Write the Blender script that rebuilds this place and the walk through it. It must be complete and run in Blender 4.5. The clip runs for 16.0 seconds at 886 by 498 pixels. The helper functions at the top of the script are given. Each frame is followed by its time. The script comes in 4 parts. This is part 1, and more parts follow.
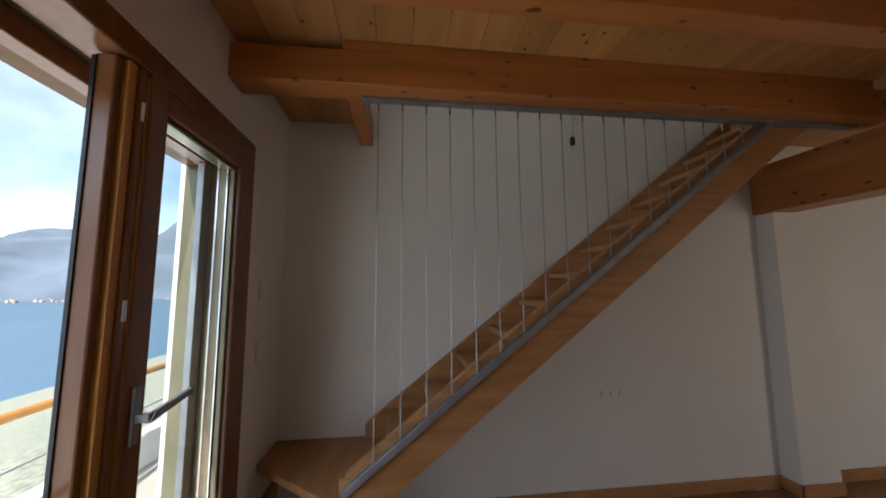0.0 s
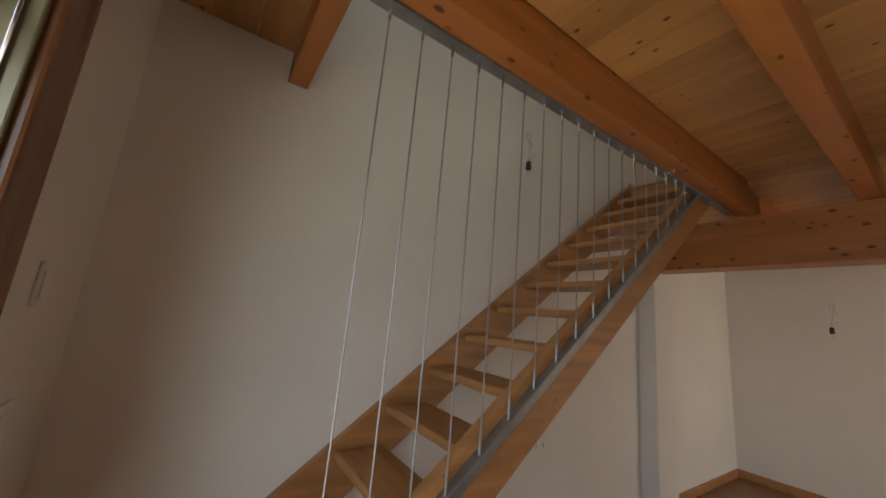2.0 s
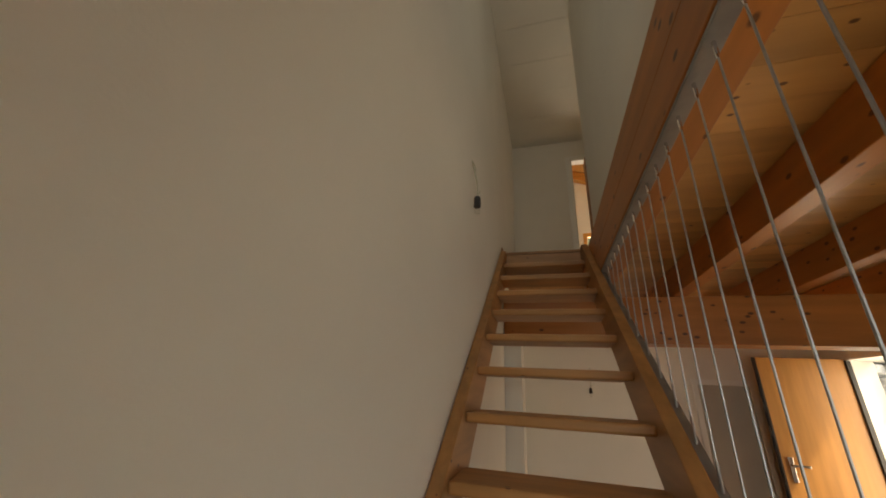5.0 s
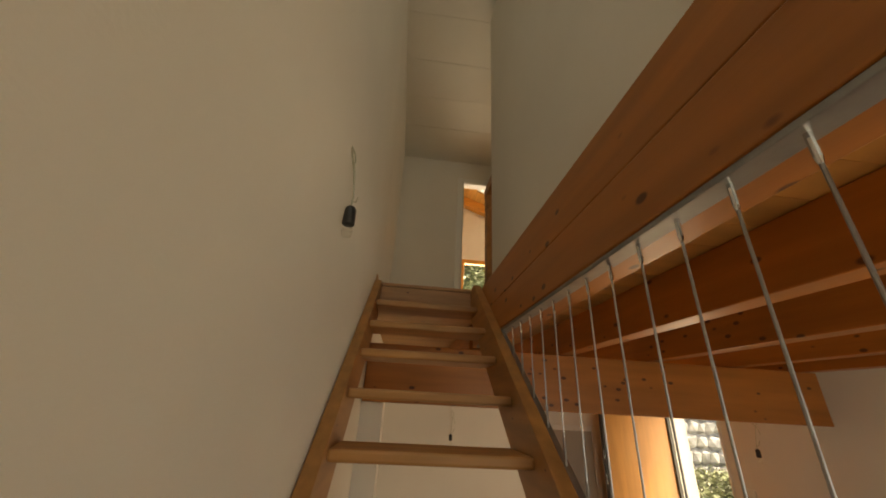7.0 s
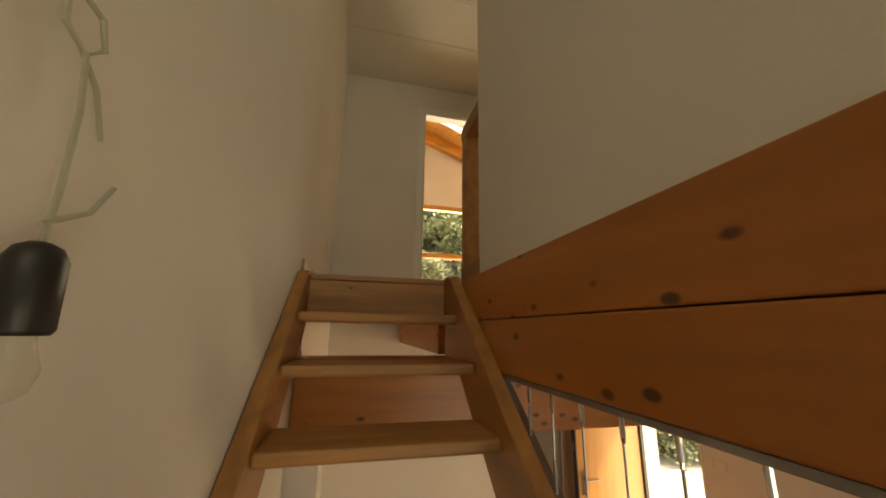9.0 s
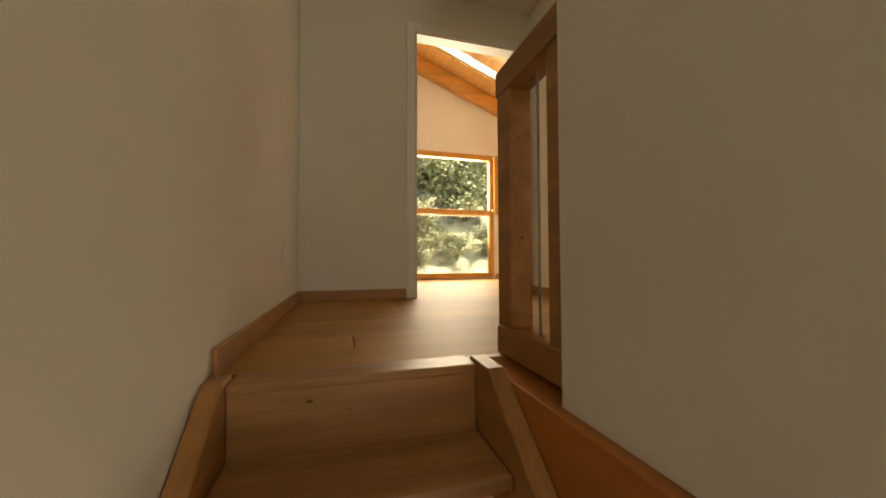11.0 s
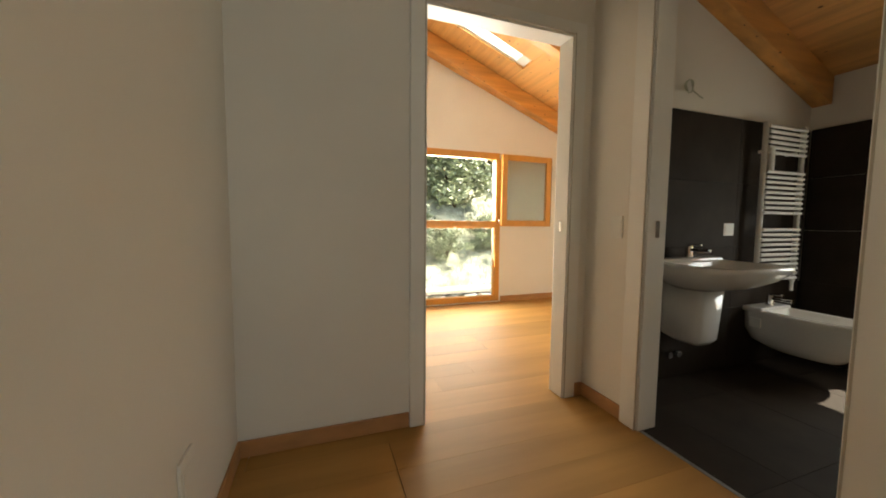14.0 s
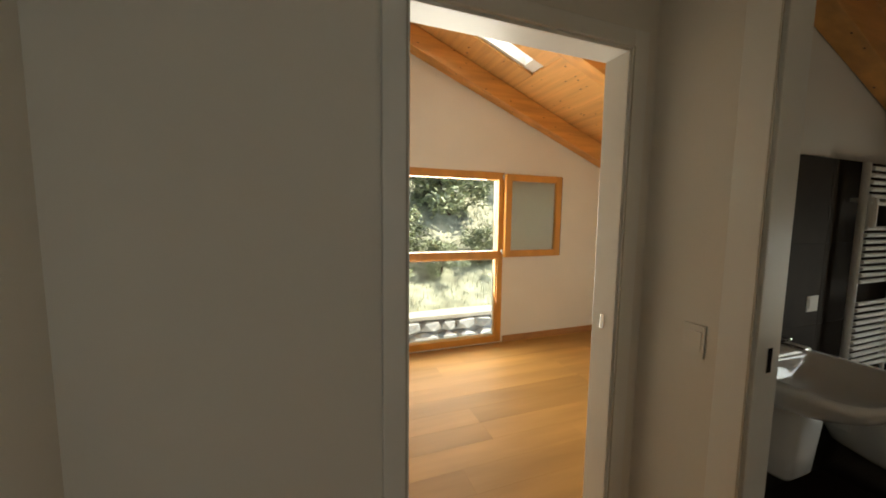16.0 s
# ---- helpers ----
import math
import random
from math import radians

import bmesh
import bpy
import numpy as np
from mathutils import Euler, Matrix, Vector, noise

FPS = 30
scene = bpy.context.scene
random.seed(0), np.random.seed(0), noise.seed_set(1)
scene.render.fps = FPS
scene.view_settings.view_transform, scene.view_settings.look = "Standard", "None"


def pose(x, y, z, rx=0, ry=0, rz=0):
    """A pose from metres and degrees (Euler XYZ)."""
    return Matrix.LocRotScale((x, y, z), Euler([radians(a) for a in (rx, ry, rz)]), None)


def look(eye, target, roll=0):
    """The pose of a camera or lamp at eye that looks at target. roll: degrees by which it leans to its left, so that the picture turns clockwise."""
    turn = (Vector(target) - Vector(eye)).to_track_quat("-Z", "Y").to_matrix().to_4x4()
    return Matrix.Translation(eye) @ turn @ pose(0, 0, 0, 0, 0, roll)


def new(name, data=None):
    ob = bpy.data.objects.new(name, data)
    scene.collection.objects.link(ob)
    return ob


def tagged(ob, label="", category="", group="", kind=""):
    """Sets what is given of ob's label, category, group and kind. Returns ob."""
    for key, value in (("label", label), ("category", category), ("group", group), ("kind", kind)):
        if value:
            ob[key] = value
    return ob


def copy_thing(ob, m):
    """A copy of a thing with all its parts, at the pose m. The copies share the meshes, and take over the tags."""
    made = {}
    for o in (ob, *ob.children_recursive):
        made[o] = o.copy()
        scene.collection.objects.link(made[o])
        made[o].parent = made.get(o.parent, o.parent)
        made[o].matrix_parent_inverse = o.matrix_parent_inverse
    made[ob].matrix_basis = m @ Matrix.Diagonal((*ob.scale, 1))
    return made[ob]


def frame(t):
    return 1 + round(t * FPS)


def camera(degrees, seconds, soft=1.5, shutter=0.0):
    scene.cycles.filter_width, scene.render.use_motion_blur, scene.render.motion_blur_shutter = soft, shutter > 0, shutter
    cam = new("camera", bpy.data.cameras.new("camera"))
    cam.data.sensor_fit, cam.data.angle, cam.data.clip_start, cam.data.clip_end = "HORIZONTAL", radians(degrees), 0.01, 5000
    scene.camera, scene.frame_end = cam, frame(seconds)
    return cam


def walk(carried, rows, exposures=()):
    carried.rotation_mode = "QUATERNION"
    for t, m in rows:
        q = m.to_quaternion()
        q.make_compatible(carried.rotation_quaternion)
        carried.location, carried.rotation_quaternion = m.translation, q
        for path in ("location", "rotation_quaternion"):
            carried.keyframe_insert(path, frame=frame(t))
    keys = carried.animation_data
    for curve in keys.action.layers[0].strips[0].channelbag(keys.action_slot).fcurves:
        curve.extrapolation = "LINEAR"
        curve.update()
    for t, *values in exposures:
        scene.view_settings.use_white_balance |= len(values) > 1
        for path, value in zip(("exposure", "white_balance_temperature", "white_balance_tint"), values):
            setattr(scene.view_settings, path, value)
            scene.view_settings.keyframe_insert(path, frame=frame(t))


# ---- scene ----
cam = camera(103.6, 16.0, soft=1.8)
PATH = [
    (0, (0.764, -2.4, 1.461), (1.004, -0.427, 1.678), -0.3),
    (0.5, (0.613, -2.248, 1.466), (1.074, -0.318, 1.718), 1.5),
    (1, (0.512, -2.062, 1.44), (1.186, -0.204, 1.744), 3.1),
    (1.5, (0.411, -1.835, 1.443), (1.299, -0.075, 1.777), 4.3),
    (2, (0.336, -1.626, 1.459), (1.416, 0.014, 1.839), 5.2),
    (2.5, (0.323, -1.358, 1.433), (1.574, 0.136, 1.882), 5.5),
    (3, (0.305, -1.142, 1.398), (1.678, 0.216, 1.918), 6.5),
    (5.5, (0.557, -0.285, 1.699), (2.376, 0.02, 2.471), 3.2),
    (6, (0.741, -0.289, 1.77), (2.565, -0.188, 2.583), 4.2),
    (6.5, (0.909, -0.283, 1.899), (2.735, -0.334, 2.713), 3.6),
    (7, (1.058, -0.24, 2.027), (2.88, -0.408, 2.834), 3.2),
    (7.5, (1.216, -0.232, 2.158), (3.047, -0.501, 2.917), 2.6),
    (8, (1.374, -0.234, 2.277), (3.224, -0.585, 2.951), 1.9),
    (8.5, (1.552, -0.221, 2.401), (3.425, -0.631, 2.97), 1.4),
    (9, (1.721, -0.262, 2.516), (3.614, -0.717, 2.971), 0.9),
    (11.5, (2.594, -0.308, 3.163), (4.511, -0.878, 3.161), -0.3),
    (12, (2.749, -0.304, 3.279), (4.659, -0.895, 3.229), -0.3),
    (12.5, (2.919, -0.29, 3.417), (4.826, -0.884, 3.337), -0.1),
    (13, (3.077, -0.337, 3.559), (4.977, -0.951, 3.451), -0.0),
    (13.5, (3.229, -0.337, 3.638), (5.123, -0.968, 3.512), 0.2),
    (14, (3.403, -0.355, 3.781), (5.284, -1.018, 3.634), 0.5),
    (14.5, (3.557, -0.446, 3.911), (5.429, -1.132, 3.756), 0.9),
    (15, (3.688, -0.496, 3.998), (5.559, -1.184, 3.846), 1.1),
    (15.5, (3.858, -0.517, 4.097), (5.729, -1.206, 3.942), 1.3),
    (16, (4.024, -0.577, 4.194), (5.891, -1.27, 4.008), 0.7),
]
EXPOSURES = [(0, 0.42, 6200, 10), (1.5, 0.75, 6600, 10), (3, 1.15, 7600, 10), (5.5, 0.9, 9000, 10), (7, 1.18, 10300, 10), (9, 1.40, 10900, 10), (11.5, 1.62, 8900, 9), (12.5, 1.84, 7300, 6), (14.5, 1.57, 7200, 5), (16, 1.02, 7100, 4)]
SUN_FROM, SUN_HIGH, SUN_STRENGTH, SKY_STRENGTH = 194.0, 50.0, 5.0, 0.19
COOL, NEUTRAL, WARM = (0.82, 0.91, 1.0), (1.0, 0.97, 0.92), (1.0, 0.90, 0.76)
WINDOW_LIGHT = [
    # first row: fill lamp added behind an unseen window to brighten the hall
    ("stair_window_daylight", (-0.28, -0.42, 4.25), (4.5, -0.7, 3.4), 0.46, 1.0, 5.0, COOL),
    ("balcony_daylight", (-0.32, -1.6, 1.15), (1.0, -1.6, 1.0), 2.2, 2.1, 11.5, COOL),
    ("entrance_daylight", (4.80, -3.58, 1.05), (4.6, -1.5, 1.2), 0.45, 1.9, 9.5, WARM),
    ("bedroom_window_daylight", (7.62, -1.9, 3.85), (5.0, -1.9, 4.5), 1.25, 1.8, 34, NEUTRAL),
    ("skylight_daylight", (6.90, -1.98, 6.1), (6.5, -2.0, 2.75), 0.16, 0.95, 12, NEUTRAL),
    ("bathroom_window_daylight", (4.2, -4.12, 3.75), (4.2, -2.0, 3.2), 0.6, 0.8, 3.0, NEUTRAL),
]
walk(cam, [(t, look(eye, target, roll)) for t, eye, target, roll in PATH], EXPOSURES)

# ---- light ----
U = 2.75                      # upper floor
RISE, RUN, X0 = 2.75 / 16, 0.2212, 3.40
SUN_AZ, SUN_EL = radians(SUN_FROM), radians(SUN_HIGH)
world = bpy.data.worlds.new("sky")
scene.world = world
world.use_nodes = True
wn, wl = world.node_tree.nodes, world.node_tree.links
wn.clear()
w_out, w_bg, w_sky = wn.new("ShaderNodeOutputWorld"), wn.new("ShaderNodeBackground"), wn.new("ShaderNodeTexSky")
w_sky.sky_type, w_sky.sun_disc = "NISHITA", False
w_sky.sun_elevation, w_sky.sun_rotation = SUN_EL, SUN_AZ
w_co, w_map, w_noise, w_ramp, w_mix = wn.new("ShaderNodeTexCoord"), wn.new("ShaderNodeMapping"), wn.new("ShaderNodeTexNoise"), wn.new("ShaderNodeValToRGB"), wn.new("ShaderNodeMixRGB")
w_map.inputs["Scale"].default_value = (2.2, 2.2, 4.0)
w_noise.inputs["Scale"].default_value, w_noise.inputs["Detail"].default_value = 1.7, 8
w_ramp.color_ramp.elements[0].position, w_ramp.color_ramp.elements[1].position = 0.32, 1.0
w_ramp.color_ramp.elements[1].color = (0.6, 0.6, 0.6, 1)
w_mix.inputs[2].default_value = (9, 9.3, 9.8, 1)
w_bg.inputs[1].default_value = SKY_STRENGTH
wl.new(w_co.outputs["Generated"], w_map.inputs[0]); wl.new(w_map.outputs[0], w_noise.inputs[0])
wl.new(w_noise.outputs[0], w_ramp.inputs[0]); wl.new(w_ramp.outputs[0], w_mix.inputs[0])
wl.new(w_sky.outputs[0], w_mix.inputs[1]); wl.new(w_mix.outputs[0], w_bg.inputs[0]); wl.new(w_bg.outputs[0], w_out.inputs[0])

sun = new("sun", bpy.data.lights.new("sun", "SUN"))
sun.data.energy, sun.data.angle, sun.data.color = SUN_STRENGTH, radians(0.55), (1.0, 0.94, 0.84)
sun_dir = Vector((math.sin(SUN_AZ) * math.cos(SUN_EL), math.cos(SUN_AZ) * math.cos(SUN_EL), math.sin(SUN_EL)))
sun.matrix_world = look(sun_dir * 30, (0, 0, 0))


def sky_lamp(name, eye, target, w, h, power, color=(0.86, 0.93, 1.0)):
    lamp = new(name, bpy.data.lights.new(name, "AREA"))
    lamp.data.shape, lamp.data.size, lamp.data.size_y, lamp.data.energy, lamp.data.color = "RECTANGLE", w, h, power, color
    lamp.matrix_world = look(eye, target)
    return lamp


for name, eye, target, w, h, power, col in WINDOW_LIGHT:
    sky_lamp(name, eye, target, w, h, power, col)


# ---- materials ----
def material(name, base, rough=0.5, metal=0.0, var=0.12, scale=3.0, stretch=(1, 1, 1), bump=0.15, bump_scale=60.0, rnd=0.0, island=False, knots=None, spec=0.5):
    m = bpy.data.materials.new(name)
    m.use_nodes = True
    n, l = m.node_tree.nodes, m.node_tree.links
    b = n["Principled BSDF"]
    b.inputs["Roughness"].default_value, b.inputs["Metallic"].default_value = rough, metal
    b.inputs["Specular IOR Level"].default_value = spec
    co, mp = n.new("ShaderNodeTexCoord"), n.new("ShaderNodeMapping")
    mp.inputs["Scale"].default_value = stretch
    geo, info = n.new("ShaderNodeNewGeometry"), n.new("ShaderNodeObjectInfo")
    chance = geo.outputs["Random Per Island"] if island else info.outputs["Random"]
    shift = n.new("ShaderNodeVectorMath"); shift.operation = "MULTIPLY_ADD"
    comb = n.new("ShaderNodeCombineXYZ")
    for i in range(3):
        l.new(chance, comb.inputs[i])
    l.new(comb.outputs[0], shift.inputs[0]); shift.inputs[1].default_value = (37, 53, 71) if rnd else (0, 0, 0)
    l.new(geo.outputs["Position"], shift.inputs[2])
    l.new(shift.outputs[0], mp.inputs[0])
    big, fine = n.new("ShaderNodeTexNoise"), n.new("ShaderNodeTexNoise")
    big.inputs["Scale"].default_value, big.inputs["Detail"].default_value = scale, 6
    fine.inputs["Scale"].default_value, fine.inputs["Detail"].default_value = bump_scale, 4
    l.new(mp.outputs[0], big.inputs[0]); l.new(mp.outputs[0], fine.inputs[0])
    ramp = n.new("ShaderNodeMapRange")
    ramp.inputs["From Min"].default_value, ramp.inputs["From Max"].default_value = 0.3, 0.7
    ramp.inputs["To Min"].default_value, ramp.inputs["To Max"].default_value = 1 - var, 1 + var
    l.new(big.outputs[0], ramp.inputs[0])
    mul = n.new("ShaderNodeMath"); mul.operation = "MULTIPLY"
    r2 = n.new("ShaderNodeMapRange")
    r2.inputs["To Min"].default_value, r2.inputs["To Max"].default_value = 1 - rnd, 1 + rnd
    l.new(chance, r2.inputs[0]); l.new(ramp.outputs[0], mul.inputs[0]); l.new(r2.outputs[0], mul.inputs[1])
    tint = n.new("ShaderNodeVectorMath"); tint.operation = "SCALE"
    tint.inputs[0].default_value = base
    l.new(mul.outputs[0], tint.inputs["Scale"])
    colour = tint.outputs[0]
    if knots:
        vor = n.new("ShaderNodeTexVoronoi"); vor.inputs["Scale"].default_value = knots[0]
        kmp = n.new("ShaderNodeMapping"); kmp.inputs["Scale"].default_value = knots[1]
        l.new(shift.outputs[0], kmp.inputs[0]); l.new(kmp.outputs[0], vor.inputs[0])
        kr = n.new("ShaderNodeMapRange")
        kr.inputs["From Min"].default_value, kr.inputs["From Max"].default_value = knots[2] * 0.62, knots[2]
        kr.inputs["To Min"].default_value, kr.inputs["To Max"].default_value = 0.92, 0.0
        l.new(vor.outputs["Distance"], kr.inputs[0])
        kmix = n.new("ShaderNodeMixRGB"); kmix.inputs[2].default_value = (0.09, 0.03, 0.012, 1)
        l.new(kr.outputs[0], kmix.inputs[0]); l.new(colour, kmix.inputs[1])
        colour = kmix.outputs[0]
    l.new(colour, b.inputs["Base Color"])
    if bump:
        bp = n.new("ShaderNodeBump"); bp.inputs["Strength"].default_value, bp.inputs["Distance"].default_value = bump, 0.004
        l.new(fine.outputs[0], bp.inputs["Height"]); l.new(bp.outputs[0], b.inputs["Normal"])
    return m


def glass_material(name, tint=(1, 1, 1), rough=0.0, gloss=0.03):
    m = bpy.data.materials.new(name)
    m.use_nodes = True
    n, l = m.node_tree.nodes, m.node_tree.links
    n.clear()
    out, mx, tr, gl, lw = n.new("ShaderNodeOutputMaterial"), n.new("ShaderNodeMixShader"), n.new("ShaderNodeBsdfTransparent"), n.new("ShaderNodeBsdfGlossy"), n.new("ShaderNodeLayerWeight")
    rise, low = n.new("ShaderNodeMath"), n.new("ShaderNodeMath")
    rise.operation, rise.inputs[1].default_value = "POWER", 4.0
    low.operation, low.inputs[1].default_value, low.inputs[2].default_value = "MULTIPLY_ADD", 0.6, gloss
    tr.inputs[0].default_value = (*tint, 1)
    gl.inputs["Roughness"].default_value = rough
    l.new(lw.outputs["Facing"], rise.inputs[0]); l.new(rise.outputs[0], low.inputs[0]); l.new(low.outputs[0], mx.inputs[0]); l.new(tr.outputs[0], mx.inputs[1]); l.new(gl.outputs[0], mx.inputs[2]); l.new(mx.outputs[0], out.inputs[0])
    return m


PLASTER = material("white_plaster", (0.76, 0.725, 0.66), 0.92, var=0.035, scale=1.4, bump=0.10, bump_scale=140)
CEIL_PAINT = material("white_ceiling_paint", (0.77, 0.745, 0.68), 0.95, var=0.03, scale=2, bump=0.06, bump_scale=120)
BEAM = material("varnished_pine_beam", (0.43, 0.15, 0.036), 0.38, var=0.20, scale=2.0, stretch=(0.5, 6, 6), bump=0.06, bump_scale=30, rnd=0.08, knots=(7.0, (1.1, 2.0, 2.0), 0.18))
BEAM_Y = material("varnished_pine_cross_beam", (0.43, 0.155, 0.038), 0.38, var=0.20, scale=2.0, stretch=(6, 0.5, 6), bump=0.06, bump_scale=30, rnd=0.08, knots=(7.0, (2.0, 1.1, 2.0), 0.18))
BOARDS = material("varnished_pine_boards", (0.50, 0.25, 0.082), 0.38, var=0.17, scale=2.0, stretch=(5, 0.5, 5), bump=0.05, bump_scale=30, rnd=0.16, island=True, knots=(5.0, (2.4, 1.5, 2.4), 0.12))
STAIR = material("pale_pine_stair", (0.385, 0.185, 0.066), 0.45, var=0.24, scale=2.2, stretch=(9, 1, 9), bump=0.06, bump_scale=30, rnd=0.10, knots=(6.0, (2.2, 1.2, 2.2), 0.075))
STRINGER = material("pale_pine_stringer", (0.385, 0.18, 0.062), 0.45, var=0.24, scale=2.2, stretch=(1, 9, 9), bump=0.06, bump_scale=30, rnd=0.06, knots=(6.0, (1.2, 2.2, 2.2), 0.075))
RAFTER = material("golden_pine_rafter", (0.62, 0.30, 0.085), 0.38, var=0.22, scale=2.0, stretch=(8, 0.6, 8), bump=0.05, bump_scale=30, rnd=0.06, knots=(6.0, (2.4, 1.3, 2.4), 0.09))
OAK = material("oiled_oak_planks", (0.40, 0.212, 0.062), 0.58, var=0.15, scale=1.6, stretch=(5, 0.6, 5), bump=0.04, bump_scale=40, rnd=0.13, spec=0.25)
SKIRT = material("oak_skirting", (0.42, 0.21, 0.085), 0.4, var=0.12, scale=2.4, stretch=(3, 3, 9), bump=0.03, bump_scale=40, rnd=0.05)
WINWOOD = material("amber_window_wood", (0.56, 0.26, 0.055), 0.3, var=0.12, scale=2.4, stretch=(4, 4, 1), bump=0.03, bump_scale=40)
DARKWOOD = material("brown_window_wood", (0.20, 0.08, 0.029), 0.2, var=0.18, scale=2.4, stretch=(9, 9, 1), bump=0.03, bump_scale=40)
LACQUER = material("white_lacquer", (0.78, 0.77, 0.73), 0.35, var=0.02, scale=2, bump=0.0)
STEEL = material("galvanised_steel", (0.34, 0.35, 0.36), 0.52, 1.0, var=0.15, scale=12, bump=0.05, bump_scale=90)
CHROME = material("chrome", (0.72, 0.72, 0.72), 0.12, 1.0, var=0.03, bump=0.0)
CABLE = material("steel_cable", (0.36, 0.36, 0.36), 0.4, 0.8, var=0.1, scale=30, bump=0.0)
BLACK = material("black_plastic", (0.016, 0.015, 0.015), 0.45, var=0.1, bump=0.0)
WHITEPLASTIC = material("white_plastic", (0.74, 0.72, 0.66), 0.4, var=0.02, bump=0.0)
CERAMIC = material("white_ceramic", (0.80, 0.79, 0.76), 0.07, var=0.01, bump=0.0)
TILE = material("dark_grey_tile", (0.031, 0.0225, 0.0165), 0.68, var=0.22, scale=5, bump=0.05, bump_scale=50, rnd=0.08, spec=0.16)
GROUT = material("dark_grout", (0.014, 0.012, 0.011), 0.9, var=0.1, scale=9, bump=0.1)
RENDER = material("white_outside_render", (0.78, 0.76, 0.72), 0.95, var=0.05, scale=2, bump=0.3, bump_scale=70)
PAVING = material("pale_outdoor_paving", (0.52, 0.48, 0.42), 0.9, var=0.12, scale=2, bump=0.3, bump_scale=40)
STONE = material("grey_garden_stone", (0.43, 0.43, 0.43), 0.95, var=0.35, scale=7, bump=0.7, bump_scale=25, rnd=0.25, island=True)
EARTH = material("green_bank", (0.34, 0.34, 0.25), 0.95, var=0.5, scale=3, bump=0.5, bump_scale=18)
LEAF = material("green_leaves", (0.29, 0.32, 0.19), 0.35, var=0.3, scale=2, bump=0.0, rnd=0.45, island=True)
GRASS = material("pale_dry_grass", (0.48, 0.49, 0.36), 0.6, var=0.3, scale=2, bump=0.0, rnd=0.4, island=True)
BARK = material("brown_bark", (0.11, 0.075, 0.05), 0.95, var=0.3, scale=9, bump=0.6, bump_scale=20)
WATER = material("blue_lake_water", (0.07, 0.15, 0.21), 0.3, var=0.15, scale=0.004, bump=0.2, bump_scale=0.3)
# the blue grey base colour carries the distance haze of the mountains
HILL = material("haze_painted_mountain", (0.14, 0.175, 0.215), 1.0, var=0.3, scale=0.003, bump=0.0)
TOWN = material("far_town_shore", (0.5, 0.40, 0.33), 1.0, var=0.6, scale=0.03, bump=0.0)
GLASS = glass_material("window_glass", (0.96, 0.98, 0.97))
FROST = glass_material("frosted_glass", (0.72, 0.78, 0.70), 0.25, 0.3)
BULB = glass_material("bulb_glass", (0.97, 0.97, 0.95), 0.02)
WIRE = material("pale_green_wire", (0.42, 0.42, 0.32), 0.5, var=0.05, bump=0.0)
DOORWOOD = material("honey_door_veneer", (0.40, 0.185, 0.052), 0.35, var=0.14, scale=2.2, stretch=(8, 8, 0.8), bump=0.03, bump_scale=40)
GREYPANEL = material("grey_beige_panel", (0.45, 0.42, 0.36), 0.6, var=0.04, scale=3, bump=0.03)
BRASS = material("golden_frame_paint", (0.20, 0.18, 0.11), 0.2, 0.3, var=0.1, scale=8, bump=0.0)


# ---- building helpers ----
def mesh_of(bm, name, mat):
    bmesh.ops.recalc_face_normals(bm, faces=bm.faces)
    me = bpy.data.meshes.new(name)
    bm.to_mesh(me)
    bm.free()
    me.materials.append(mat)
    return me


def smooth(ob, on=True):
    for p in ob.data.polygons:
        p.use_smooth = on
    return ob


def add_box(bm, x0, x1, y0, y1, z0, z1, bevel=0.0, m=None):
    g = bmesh.ops.create_cube(bm, size=1)
    mat = Matrix.Translation(((x0 + x1) / 2, (y0 + y1) / 2, (z0 + z1) / 2)) @ Matrix.Diagonal((abs(x1 - x0), abs(y1 - y0), abs(z1 - z0), 1))
    bmesh.ops.transform(bm, matrix=(m @ mat) if m else mat, verts=g["verts"])
    if bevel:
        edges = list({e for v in g["verts"] for e in v.link_edges})
        bmesh.ops.bevel(bm, geom=edges, offset=bevel, segments=2, affect="EDGES", profile=0.5)
    return bm


def box(x0, x1, y0, y1, z0, z1, bevel=0.0, m=None):
    return add_box(bmesh.new(), x0, x1, y0, y1, z0, z1, bevel, m)


def boxes(rows, bevel=0.0):
    bm = bmesh.new()
    for r in rows:
        add_box(bm, *r, bevel)
    return bm


def tube(points, radius, seg=8, bm=None, closed=False):
    bm = bm or bmesh.new()
    pts = [Vector(p) for p in points]
    rings = []
    for i, p in enumerate(pts):
        d = (pts[min(i + 1, len(pts) - 1)] - pts[max(i - 1, 0)]).normalized()
        up = Vector((0, 0, 1)) if abs(d.z) < 0.9 else Vector((1, 0, 0))
        a = d.cross(up).normalized()
        b = d.cross(a)
        r = radius[i] if isinstance(radius, (list, tuple)) else radius
        rings.append([bm.verts.new(p + (a * math.cos(2 * math.pi * k / seg) + b * math.sin(2 * math.pi * k / seg)) * r) for k in range(seg)])
    for q, w in zip(rings, rings[1:]):
        for k in range(seg):
            bm.faces.new((q[k], q[(k + 1) % seg], w[(k + 1) % seg], w[k]))
    bm.faces.new(rings[0])
    bm.faces.new(list(reversed(rings[-1])))
    return bm


